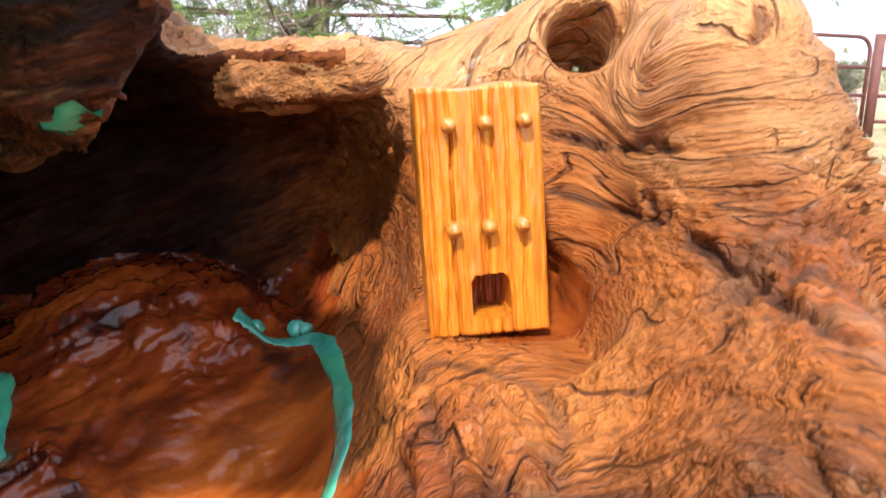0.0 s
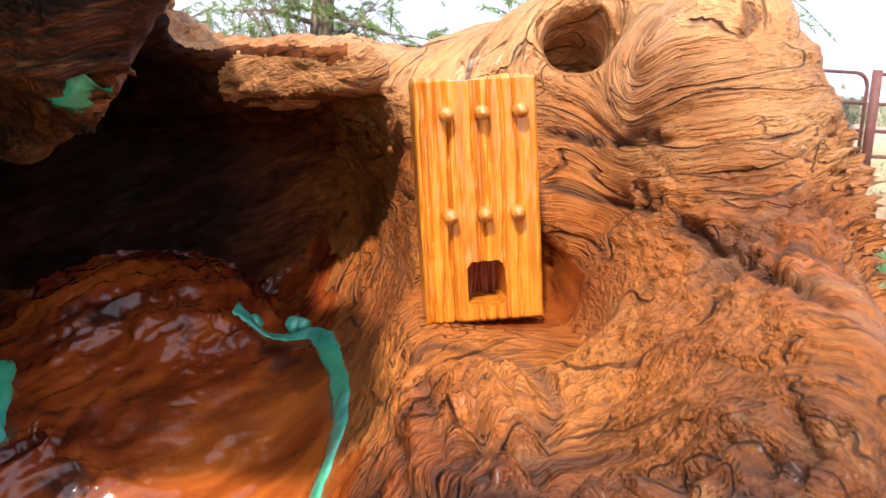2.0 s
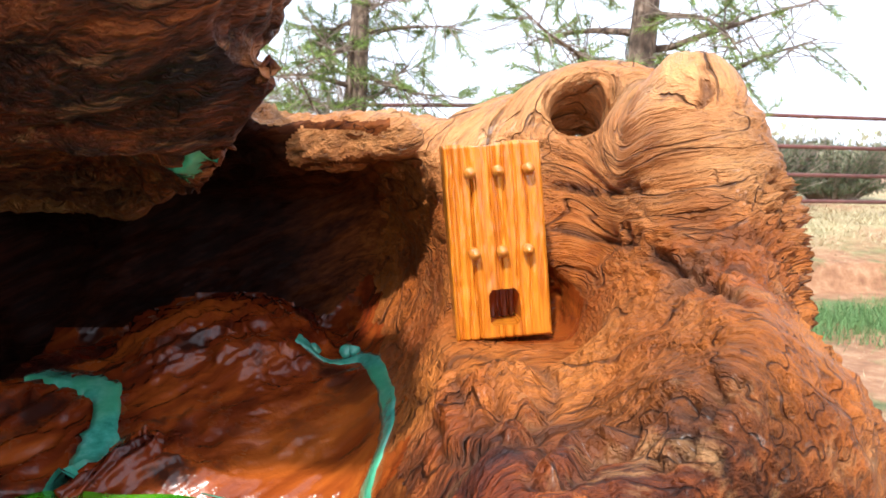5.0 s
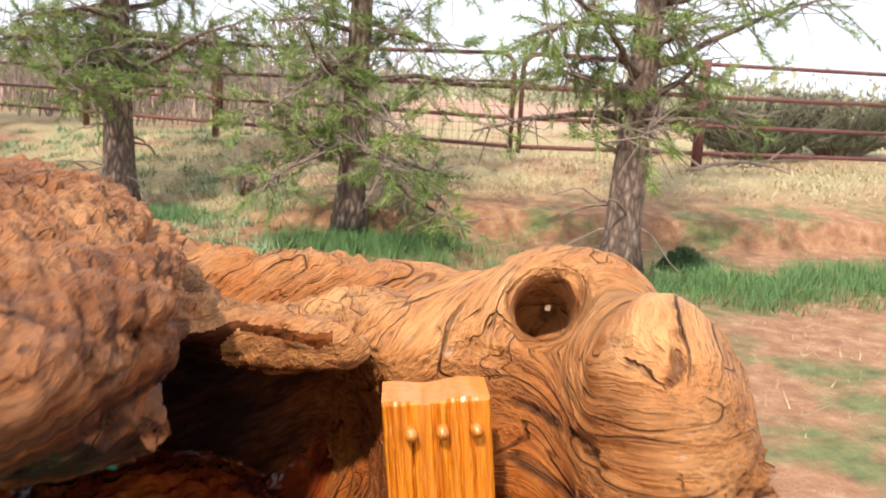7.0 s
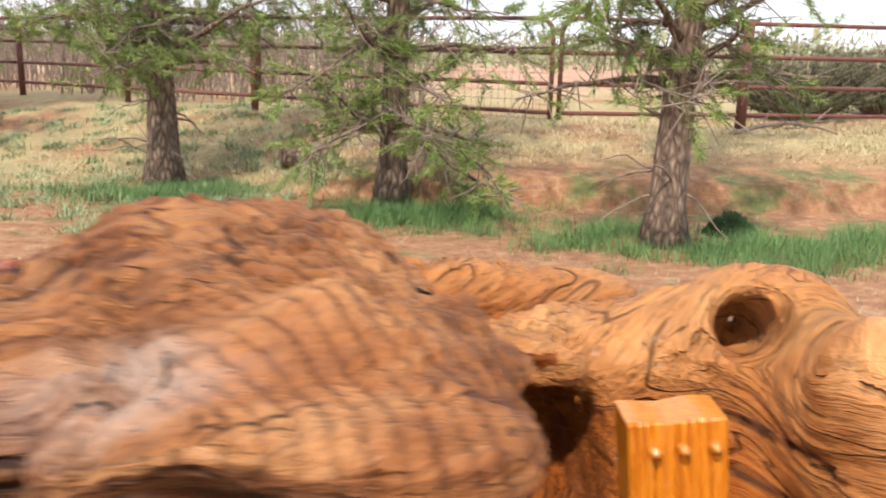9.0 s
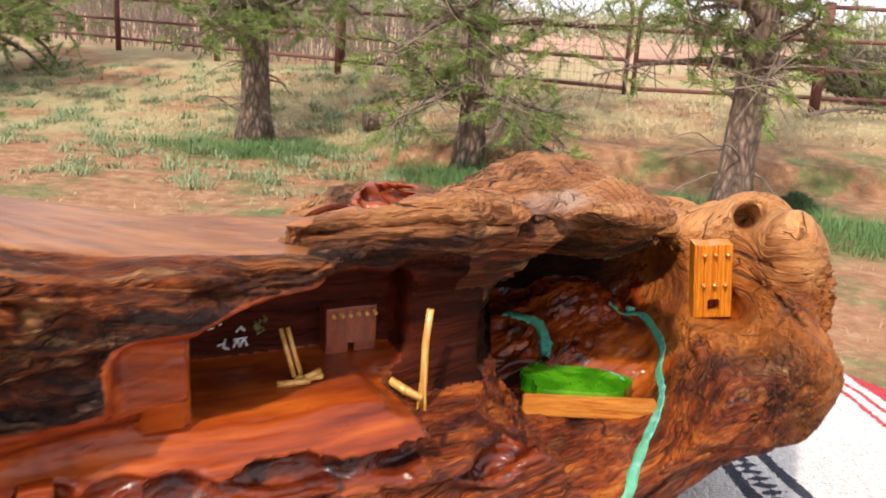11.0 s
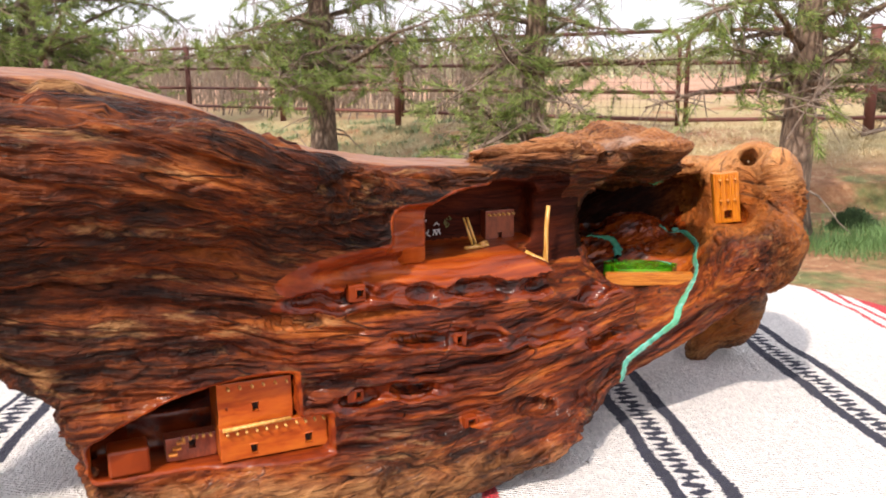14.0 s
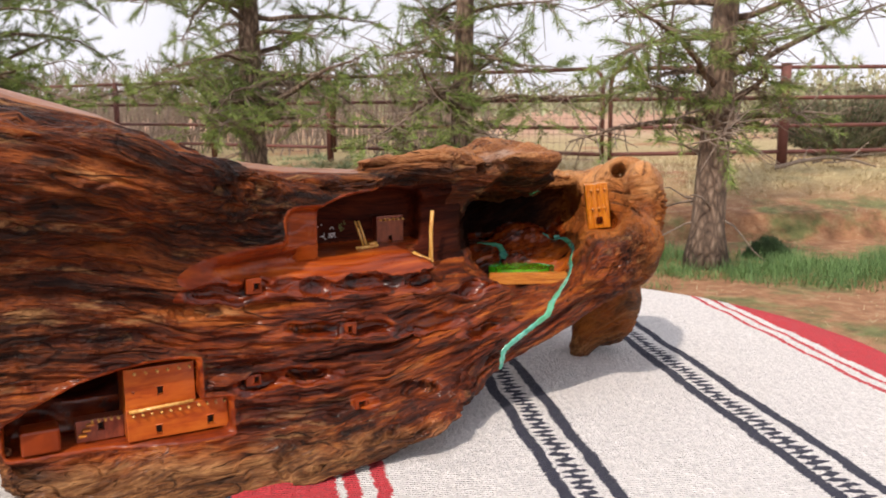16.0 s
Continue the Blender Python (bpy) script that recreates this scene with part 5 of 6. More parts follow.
def build_castle():
    t = thing("miniature_castle", "orange stained two-storey cliff house with dark windows and beam ends", "miniature house", at=log_pose(-0.160, -0.011, 0.8420))
    house_block(t, (0.0, 0.0, 0.0), (0.0765, 0.040, 0.0250), HOUSE_ORANGE, ((0.0234, 0.0070, 0.0046, 0.0068), (0.0624, 0.0080, 0.0052, 0.0070)), "lower_wall")
    house_block(t, (0.0003, 0.003, 0.0250), (0.0525, 0.040, 0.0565), HOUSE_ORANGE, ((0.0262, 0.0370, 0.0046, 0.0066), (0.0062, 0.0380, 0.0012, 0.0014)), "upper_wall")
    beams(t, 0.008, 0.049, 0.0530, 6, 0.003)
    beams(t, 0.005, 0.046, 0.0212, 7, 0.0)
    beams(t, 0.054, 0.0735, 0.0220, 4, 0.0)
    bm = bmesh.new()
    cyl(bm, (0.002, -0.0022, 0.0245), (0.0500, -0.0022, 0.0262), 0.0016, 0.0014, 10)
    part("balcony_beam", bm, STICK, t, "pale yellow balcony beam", smooth=True)
    s = thing("miniature_annex", "dark red stepped wooden annex with small beam ends", "miniature house", at=log_pose(-0.195, 0.006, 0.8420))
    house_block(s, (0, 0, 0), (0.035, 0.012, 0.0175), HOUSE_RED, ((0.018, 0.0115, 0.0038, 0.0056),))
    beams(s, 0.012, 0.031, 0.0165, 5, 0.0)
    for i in range(3):
        bm = bmesh.new()
        box(bm, (0.0015 + 0.003 * i, -0.006 + 0.0014 * i, 0.006 + 0.0035 * i), (0.0075 + 0.003 * i, -0.001 + 0.001 * i, 0.0078 + 0.0035 * i), 0.0003, 1)
        part("step", bm, PEG_WOOD, s, "pale wooden step")
    b = thing("miniature_low_house", "low red-orange stained wooden block beside the red annex", "miniature house", at=log_pose(-0.2330, -0.004, 0.8420))
    house_block(b, (0, 0, 0), (0.0270, 0.020, 0.0190), CARVED, bevel=0.002)


build_upper_house()
build_castle()


def small_room(a, z, w, h, holes, mat=CARVED, n=-0.0165, d=0.008):
    t = thing("miniature_room", "tiny red carved room front with a dark opening", "miniature room", "small rooms in the log", at=log_pose(a, n, z))
    house_block(t, (-w / 2, 0, -h / 2), (w / 2, d, h / 2), mat, holes, "front", 0.0012)


small_room(-0.059, 0.9540, 0.0125, 0.0125, ((0.002, 0.0, 0.0046, 0.0052),))
small_room(0.0205, 0.9090, 0.0120, 0.0120, ((-0.0005, 0.0, 0.0038, 0.0058),))
small_room(-0.063, 0.8775, 0.0125, 0.0095, ((0.0025, 0.0005, 0.0040, 0.0052),))
small_room(0.0235, 0.8465, 0.0110, 0.0080, ((0.0, 0.0, 0.0058, 0.0055),), n=-0.030)


def build_sticks():
    t = thing("ladder_pole", "pale yellow twig pole with a short leaning log", "pole", at=log_pose(0.1165, 0.0235, 0.9462))
    rng = random.Random(5)
    V, F = tube([(0, 0, 0), (0.0006, 0, 0.017), (0.0004, 0, 0.034), (0.0022, 0, 0.052)], [0.0021, 0.0020, 0.0019, 0.0018], 9, True, 0.05, rng)
    part("pole", _bm(V, F), STICK, t, smooth=True)
    V, F = tube([(-0.0005, -0.002, 0.006), (-0.007, 0.005, 0.0085), (-0.0135, 0.010, 0.013)], [0.0017, 0.0024, 0.0020], 9, True, 0.1, rng)
    part("leaning_log", _bm(V, F), STICK, t, smooth=True)
    for k in range(4):
        bm = bmesh.new()
        cyl(bm, (0.0026 * math.cos(k * 1.7), 0.0026 * math.sin(k * 1.7), -0.001), (0.0016 * math.cos(k * 1.7), 0.0016 * math.sin(k * 1.7), 0.010 + 0.002 * k), 0.0006, 0.0004, 6)
        part("splint", bm, STICK, t)
    u = thing("toy_ladder", "small yellow ladder of two twigs leaning over cut logs", "ladder", at=log_pose(0.052, 0.028, 0.9680))
    for dx in (-0.0016, 0.0016):
        bm = bmesh.new()
        cyl(bm, (dx + 0.002, 0.0, 0.002), (dx - 0.0025, 0.008, 0.024), 0.0011, 0.0010, 8)
        part("rail", bm, STICK, u, smooth=True)
    for (x0, y0, x1, y1, z) in ((-0.009, -0.004, 0.006, -0.006, 0.0016), (0.0, -0.002, 0.013, -0.003, 0.0018), (0.004, -0.006, 0.012, -0.001, 0.0040)):
        bm = bmesh.new()
        cyl(bm, (x0, y0, z), (x1, y1, z + 0.0004), 0.0017, 0.0015, 8)
        part("cut_log", bm, STICK, u, smooth=True)


def _bm(V, F):
    bm = bmesh.new()
    vs = [bm.verts.new(v) for v in V]
    for f in F:
        bm.faces.new([vs[i] for i in f])
    return bm


build_sticks()


def build_marks():
    """Painted white signs and olive leaves on the alcove's back wall."""
    t = thing("painted_signs", "small white painted signs and olive leaves on the alcove wall", "painted signs", at=log_pose(0.016, 0.0632, 0.9670) @ Matrix.Diagonal((0.72, 1, 0.72, 1)))
    strokes = [(0.012, 0.0125, 0.016, 0.0135), (0.016, 0.011, 0.0175, 0.017), (0.016, 0.011, 0.0195, 0.009), (0.023, 0.010, 0.025, 0.016), (0.025, 0.016, 0.027, 0.010), (0.027, 0.010, 0.030, 0.016),
               (0.030, 0.016, 0.032, 0.010), (0.023, 0.0155, 0.032, 0.0162), (0.0245, 0.021, 0.0275, 0.0242), (0.0275, 0.0242, 0.0305, 0.021), (0.0130, 0.027, 0.0150, 0.028), (0.003, 0.0300, 0.0075, 0.0302), (0.006, 0.025, 0.010, 0.0255)]
    for x0, z0, x1, z1 in strokes:
        bm = bmesh.new()
        cyl(bm, (x0, 0, z0), (x1, 0, z1), 0.00085, 0.0007, 6)
        part("stroke", bm, WHITE_PAINT, t)
    rng = random.Random(8)
    for k in range(10):
        x, z = 0.042 + rng.uniform(-0.004, 0.004), 0.018 + 0.001 * k + rng.uniform(-0.002, 0.002)
        bm = bmesh.new()
        cyl(bm, (x, 0, z), (x + rng.uniform(-0.004, 0.004), 0, z + rng.uniform(0.001, 0.004)), 0.0009, 0.0004, 5)
        part("leaf", bm, LEAF_PAINT, t)


build_marks()


def ribbon(name, pts, width, mat, label, lift=0.0006):
    """A flat inlaid strip that follows the log's skin between guide points."""
    P = [np.array(p, float) for p in pts]
    fine = []
    for i in range(len(P) - 1):
        p0, p1, p2, p3 = P[max(i - 1, 0)], P[i], P[i + 1], P[min(i + 2, len(P) - 1)]
        for k in range(7):
            t = k / 7
            fine.append(0.5 * (2 * p1 + (p2 - p0) * t + (2 * p0 - 5 * p1 + 4 * p2 - p3) * t**2 + (3 * p1 - 3 * p2 + p3 - p0) * t**3))
    fine.append(P[-1])
    rng = random.Random(len(pts))
    C, Nn = [], []
    for p in fine:
        q = p.copy()
        for _ in range(6):
            g = np.array([float(solid(*(q + e)) - solid(*(q - e))) for e in np.eye(3) * 0.002])
            g /= max(np.linalg.norm(g), 1e-9)
            q = q - g * float(solid(*q)) * 0.8
        C.append(q)
        Nn.append(g)
    V, F = [], []
    for i, (c, n) in enumerate(zip(C, Nn)):
        d = C[min(i + 1, len(C) - 1)] - C[max(i - 1, 0)]
        d /= max(np.linalg.norm(d), 1e-9)
        s = np.cross(d, n)
        w = width * (0.75 + 0.5 * rng.random()) * (0.74 - 0.16 * i / len(C))
        for u, up in ((-1, -0.004), (-0.95, lift * 0.6), (-0.5, lift), (0, lift * 1.1), (0.5, lift), (0.95, lift * 0.6), (1, -0.004)):
            V.append(c + s * w * u + n * (up + rng.uniform(-1, 1) * 0.00015))
    for i in range(len(C) - 1):
        for k in range(6):
            a = i * 7 + k
            F.append((a, a + 1, a + 8, a + 7))
    ob = tagged(new(name, pydata(name, V, F, mat)), label, "inlay")
    return ob


ribbon("turquoise_stream", list(STREAM), 0.0046, TURQ, "glossy turquoise inlaid stream running from the cave down the log")
def build_crust():
    """Crumbs of turquoise at the spring of the stream."""
    r = random.Random(17)
    t = thing("turquoise_crumbs", "small rough turquoise crumbs at the head of the inlaid stream", "inlay", at=pose(0.1180, 0.9550, 0.9470))
    for k, (cx, cy) in enumerate(((-0.006, 0.001), (-0.001, 0.002), (0.009, 0.003), (0.0115, 0.0015))):
        c = Vector((cx, cy, -0.0022 + 0.0006 * (k % 2)))
        bm = bmesh.new()
        bmesh.ops.create_icosphere(bm, subdivisions=2, radius=r.uniform(0.0016, 0.0025), matrix=Matrix.Translation(c))
        for v in bm.verts:
            v.co = c + (v.co - c) * (1 + 0.35 * noise.noise(v.co * 900 + Vector((k, 0, 0))))
        part("crumb", bm, TURQ, t, smooth=True)


build_crust()
ribbon("turquoise_brook", [(0.040, 0.945, 0.945), (0.052, 0.939, 0.941), (0.061, 0.933, 0.940), (0.065, 0.918, 0.935), (0.064, 0.902, 0.931), (0.063, 0.890, 0.929)], 0.0066, TURQ, "dim turquoise inlaid brook at the back of the cave")
ribbon("turquoise_patch", [(0.0890, 0.8900, 1.0010), (0.0930, 0.8810, 1.0030), (0.0962, 0.8760, 1.0047), (0.0985, 0.8745, 1.0060)], 0.0042, TURQ, "small turquoise patch under the log's hood")


def build_pool():
    V, F = [], []
    n = 40
    for k in range(n):
        t = 2 * math.pi * k / n
        r = 1 + 0.10 * math.sin(3 * t + 1) + 0.05 * math.sin(7 * t)
        V.append((0.079 + 0.032 * r * math.cos(t) - 0.004 * math.sin(t), max(0.8500, 0.868 + 0.023 * r * math.sin(t)), 0.9285))
    o = len(V)
    V += [(x, y, 0.918) for x, y, z in V]
    F.append(tuple(range(n)))
    for k in range(n):
        F.append((k, o + k, o + (k + 1) % n, (k + 1) % n))
    pool = tagged(new("green_pool", pydata("green_pool", V, F, POOL, False)), "clear bright green resin pool in the hollow before the cave", "resin pool")
    W, G = tube([(0.0945, 0.8890, 0.9282), (0.1020, 0.8840, 0.9284), (0.1075, 0.8770, 0.9284), (0.1105, 0.8690, 0.9280)], [0.0008, 0.0013, 0.0015, 0.0008], 10, True, 0.3, random.Random(4), 0.30)
    part("turquoise_rim", _bm(W, G), TURQ, pool, "turquoise crust along the pool's shore", smooth=True)
    t = thing("pool_dam", "straight-grained orange wooden board holding the green pool", "board", at=pose(0.046, 0.846, 0.9265, 0, 0, 2.0))
    bm = bmesh.new()
    box(bm, (0, -0.004, -0.012), (0.078, 0.003, 0.0), 0.001, 2)
    part("board", bm, PLANK, t)


build_pool()

# ---------------------------------------------------------------- ground, fence, trees


def ground_z(x, y):
    """Flat round the trees, then a low bank and a rise to the fence."""
    k = float(sstep((0.2 - x) / 1.6))
    y0 = 6.75 + 0.10 * math.sin(1.7 * x) + 1.2 * k
    line = 8.35 + max(0.0, 1.58 - x) * 0.677
    bank = 0.19 * float(sstep((y - y0) / 0.16)) * (1 - k)
    rise = (0.42 - 0.19 * (1 - k)) * float(sstep((y - y0) / max(line - y0, 0.8)))
    far = 0.12 * float(sstep((y - line) / 6))
    return bank + rise + far + 0.02 * noise.noise((x * 0.9, y * 0.9, 1.0)) * float(sstep((abs(y - 1) - 2) / 2))


def make_soil():
    M = Mat("red_soil", 0.95)
    co = M.coords()
    sep = M.node("SeparateXYZ", Vector=co)
    n1, n2 = M.noise(co, 0.9, 6, 0.6), M.noise(co, 9, 6, 0.7)
    soil = M.ramp(n2, [(0.3, (0.20, 0.088, 0.042)), (0.5, (0.34, 0.165, 0.080)), (0.7, (0.47, 0.29, 0.16))])
    straw = M.ramp(M.noise(M.coords((1, 2.5, 1)), 14, 6, 0.75), [(0.3, (0.24, 0.17, 0.075)), (0.5, (0.40, 0.315, 0.155)), (0.7, (0.54, 0.46, 0.27))])
    belt = M.math("MULTIPLY", M.node("MapRange", Value=sep.outputs[1], **{"1": 7.1, "2": 7.9}).outputs[0], M.grey(n1, [(0.36, 0), (0.5, 1)]))
    belt = M.math("MULTIPLY", belt, M.node("MapRange", Value=sep.outputs[1], **{"1": 22.0, "2": 14.0}).outputs[0])
    col = M.mix(belt, soil, straw)
    moss = M.math("MULTIPLY", M.grey(M.noise(M.coords(shift=(4, 4, 0)), 1.6, 5, 0.65), [(0.50, 0), (0.62, 0.8)]), M.node("MapRange", Value=sep.outputs[1], **{"1": 9.0, "2": 7.0}).outputs[0])
    col = M.mix(moss, col, M.ramp(n2, [(0.3, (0.05, 0.09, 0.025)), (0.7, (0.16, 0.22, 0.07))]))
    field = M.node("MapRange", Value=sep.outputs[1], **{"1": 12.0, "2": 17.0}).outputs[0]
    col = M.mix(M.math("MULTIPLY", field, 0.75), col, M.ramp(n1, [(0.35, (0.42, 0.22, 0.14)), (0.6, (0.55, 0.36, 0.26))]))
    M.colour(col)
    M.bump(M.math("ADD", n2, M.noise(co, 60, 4)), 0.8, 0.03)
    return M.m


def build_ground():
    xs = np.concatenate([[-900, -300, -120, -60, -35, -22], np.arange(-15, 12.01, 0.25), [18, 30, 60, 120, 300, 900]])
    ys = np.concatenate([[-900, -200, -60, -20, -8, -3, 0, 2], np.arange(3.0, 6.5, 0.2), np.arange(6.5, 8.3, 0.06), np.arange(8.3, 16.01, 0.2), [18, 22, 30, 45, 80, 160, 400, 1500]])
    V = [(x, y, ground_z(x, y)) for y in ys for x in xs]
    w = len(xs)
    F = [(j * w + i, j * w + i + 1, j * w + w + i + 1, j * w + w + i) for j in range(len(ys) - 1) for i in range(w - 1)]
    tagged(new("ground", pydata("ground", V, F, make_soil())), "red dry soil with straw and thin grass reaching the horizon", "ground", kind="structure")


build_ground()


def blades(name, spots, rng, height, width, mat, per, spread, label, lean=0.5):
    V, F = [], []
    for x, y, s in spots:
        for _ in range(per):
            px, py = x + rng.gauss(0, spread), y + rng.gauss(0, spread)
            z = ground_z(px, py) - 0.005
            h = height * s * rng.uniform(0.4, 1.1)
            t, l = rng.uniform(0, 6.28), rng.uniform(0, lean) * h
            dx, dy = math.cos(t), math.sin(t)
            o = len(V)
            V += [(px - dy * width, py + dx * width, z), (px + dy * width, py - dx * width, z), (px + dx * l, py + dy * l, z + h)]
            F.append((o, o + 1, o + 2))
    tagged(new(name, pydata(name, V, F, mat, False)), label, name.replace("_", " "), kind="stuff")


def leaf_mat(name, a, b, scale=3.0):
    M = Mat(name, 0.7)
    rnd = M.node("NewGeometry").outputs["Random Per Island"]
    n = M.noise(M.coords(), scale, 4)
    f = M.math("ADD", M.math("MULTIPLY", rnd, 0.5), M.math("MULTIPLY", n, 0.5))
    M.colour(M.ramp(f, [(0.25, a), (0.75, b)]))
    M.b.inputs["Subsurface Weight"].default_value = 0.0
    return M.m


GRASS = leaf_mat("green_grass", (0.05, 0.11, 0.03), (0.15, 0.27, 0.08))
STRAWM = leaf_mat("dry_straw", (0.30, 0.22, 0.10), (0.66, 0.56, 0.34))
SAGE = leaf_mat("grey_green_sage", (0.12, 0.17, 0.07), (0.33, 0.40, 0.22))
NEEDLE = leaf_mat("pine_needles", (0.060, 0.100, 0.020), (0.30, 0.40, 0.095), 2.0)
SHRUB = leaf_mat("dark_shrub_leaves", (0.012, 0.030, 0.010), (0.045, 0.095, 0.028))
DRYNEEDLE = leaf_mat("dull_pine_needles", (0.05, 0.06, 0.03), (0.15, 0.17, 0.08), 2.0)


def make_bark():
    M = Mat("grey_brown_bark", 0.9)
    co = M.coords((1, 1, 0.35))
    n = M.noise(co, 22, 6, 0.7)
    v = M.node("TexVoronoi", feature="DISTANCE_TO_EDGE", Vector=co, Scale=26.0).outputs[0]
    f = M.math("ADD", M.math("MULTIPLY", n, 0.7), M.math("MULTIPLY", v, 0.9))
    M.colour(M.ramp(f, [(0.25, (0.045, 0.030, 0.022)), (0.5, (0.17, 0.115, 0.08)), (0.8, (0.36, 0.27, 0.20))]))
    M.bump(f, 1.0, 0.03)
    return M.m


BARK = make_bark()
TWIG = Mat("dead_twig", 0.9).varied((0.14, 0.10, 0.075), (0.34, 0.27, 0.21), 20).m


def tufts(V, F, p, d, rng, count, length, width):
    """Needles sprouting round p, mostly along d."""
    for _ in range(count):
        v = Vector((rng.gauss(0, 0.55), rng.gauss(0, 0.55), rng.gauss(0, 0.45))) + d * 0.8
        v.normalize()
        l = length * rng.uniform(0.6, 1.15)
        s = v.cross(Vector((rng.gauss(0, 1), rng.gauss(0, 1), rng.gauss(0, 1)))).normalized() * width
        b = p + v * l * 0.08
        o = len(V)
        V += [b - s, b + s, p + v * l]
        F.append((o, o + 1, o + 2))


def build_tree(x, y, height, radius, lean, seed, limbs, foliage=1.0, low=0.5, dead=8, spread=1.0, label=""):
    rng = random.Random(seed)
    z0 = ground_z(x, y) - 0.03
    t = thing("pine_tree", label, "pine tree", "pine trees", at=pose(x, y, z0))
    pts, rad = [], []
    steps = 16
    for i in range(steps + 1):
        u = i / steps
        h = u * height
        pts.append(Vector((lean[0] * h + 0.05 * math.sin(3.1 * u + seed), lean[1] * h + 0.04 * math.sin(4.3 * u + 2 * seed), h)))
        rad.append(radius * (1 - 0.82 * u) * (1 + 0.45 * math.exp(-h / 0.12)))
    V, F = tube(pts, rad, 18, True, 0.06, rng)
    ob = new("trunk", pydata("trunk", V, F, BARK))
    ob.parent = t

    def along(h):
        u = min(h / height, 0.999) * steps
        i = int(u)
        return pts[i].lerp(pts[i + 1], u - i), rad[i]

    NV, NF, dry = [], [], []
    for k in range(limbs):
        h = low + (height - low) * (k / limbs) ** 1.7 * 0.95
        p, r = along(h)
        ang = k * 2.4 + rng.uniform(-0.4, 0.4)
        L = rng.uniform(0.55, 1.45) * (1.2 - 0.7 * h / height) * spread
        d = Vector((math.cos(ang), math.sin(ang), rng.uniform(-0.15, 0.55)))
        lp, lr = [p.copy()], [r * 0.30]
        q = p.copy()
        seg = 6
        for s in range(1, seg + 1):
            d = (d + Vector((rng.gauss(0, 0.16), rng.gauss(0, 0.16), rng.gauss(-0.04, 0.14)))).normalized()
            q = q + d * L / seg
            lp.append(q.copy())
            lr.append(max(0.004, r * 0.30 * (1 - s / seg) ** 0.8))
        V, F = tube(lp, lr, 7, True)
        ob = new("limb", pydata("limb", V, F, BARK))
        ob.parent = t
        tw = []
        for s in range(2, seg + 1):
            for _ in range(5 if s < 4 else 8):
                e = Vector((rng.gauss(0, 1), rng.gauss(0, 1), rng.gauss(-0.1, 0.6))).normalized()
                b = lp[s - 1].lerp(lp[s], rng.random())
                l = rng.uniform(0.14, 0.42)
                m = b + e * l * 0.5 + Vector((0, 0, rng.uniform(-0.03, 0.03)))
                c = b + e * l + Vector((0, 0, rng.uniform(-0.05, 0.06)))
                tw.append(tube([b, m, c], [0.005, 0.0035, 0.002], 4, False))
                if rng.random() < foliage * (0.48 + 0.12 * s):
                    for g in range(3, 11):
                        w = b.lerp(c, (g + 1) / 11)
                        tufts(NV, NF, w, (c - b).normalized(), rng, 12, 0.085, 0.0024)
        dry += tw
    tw = dry
    for k in range(dead):
        h = rng.uniform(0.25, 1.7)
        p, r = along(h)
        ang = rng.uniform(0, 6.28)
        d = Vector((math.cos(ang), math.sin(ang), rng.uniform(-0.2, 0.3)))
        lp, q = [p.copy()], p.copy()
        for s in range(5):
            d = (d + Vector((rng.gauss(0, 0.3), rng.gauss(0, 0.3), rng.gauss(-0.05, 0.3)))).normalized()
            q = q + d * rng.uniform(0.06, 0.14)
            lp.append(q.copy())
        tw.append(tube(lp, [0.012, 0.010, 0.007, 0.005, 0.004, 0.002], 5, False))
    if tw:
        V, F = join(tw)
        ob = new("brushwood", pydata("brushwood", V, F, TWIG))
        ob.parent = t
        ob["kind"] = "stuff"
    ob = new("crown", pydata("crown", NV, NF, NEEDLE, False))
    ob.parent = t
    return t


build_tree(1.73, 5.62, 4.6, 0.112, (0.085, 0.02), 3, 34, 0.34, 0.95, 26, 0.85, label="leaning pine with rough grey bark, thin limbs and dead twigs")
build_tree(0.19, 6.85, 4.4, 0.10, (0.0, 0.0), 5, 40, 0.42, 0.5, 8, 0.85, label="slim pine with low green needle boughs")
build_tree(-1.70, 7.75, 4.6, 0.132, (0.03, 0.0), 9, 46, 0.55, 1.0, 26, 1.2, label="pine with dark bark and spreading bare limbs")
build_tree(-5.54, 9.86, 4.6, 0.14, (0.0, 0.0), 12, 84, 1.6, 0.6, 8, 1.9, label="pine with dark bark near the pipe fence")

RUST = Mat("rusty_pipe", 0.7).varied((0.085, 0.028, 0.022), (0.17, 0.060, 0.045), 9, bump=0.3, dist=0.004).m
WIRE = Mat("rusty_wire", 0.6).varied((0.14, 0.08, 0.06), (0.24, 0.15, 0.12), 20).m


def pipe(bm, a, b, r):
    cyl(bm, a, b, r, r, 10)


def fence_point(u):
    """Along the fence: u metres from the gate's latch, to the left negative."""
    if u < 0:
        d = Vector((-0.828, 0.561))
        return Vector((1.58, 8.35)) + d * (-u)
    return Vector((1.58, 8.35)) + Vector((0.995, 0.096)) * u


RAILS = (1.400, 1.108, 0.838, 0.585)


FENCE = thing("pipe_fence", "long rust-brown pipe fence behind the pines", "fence")


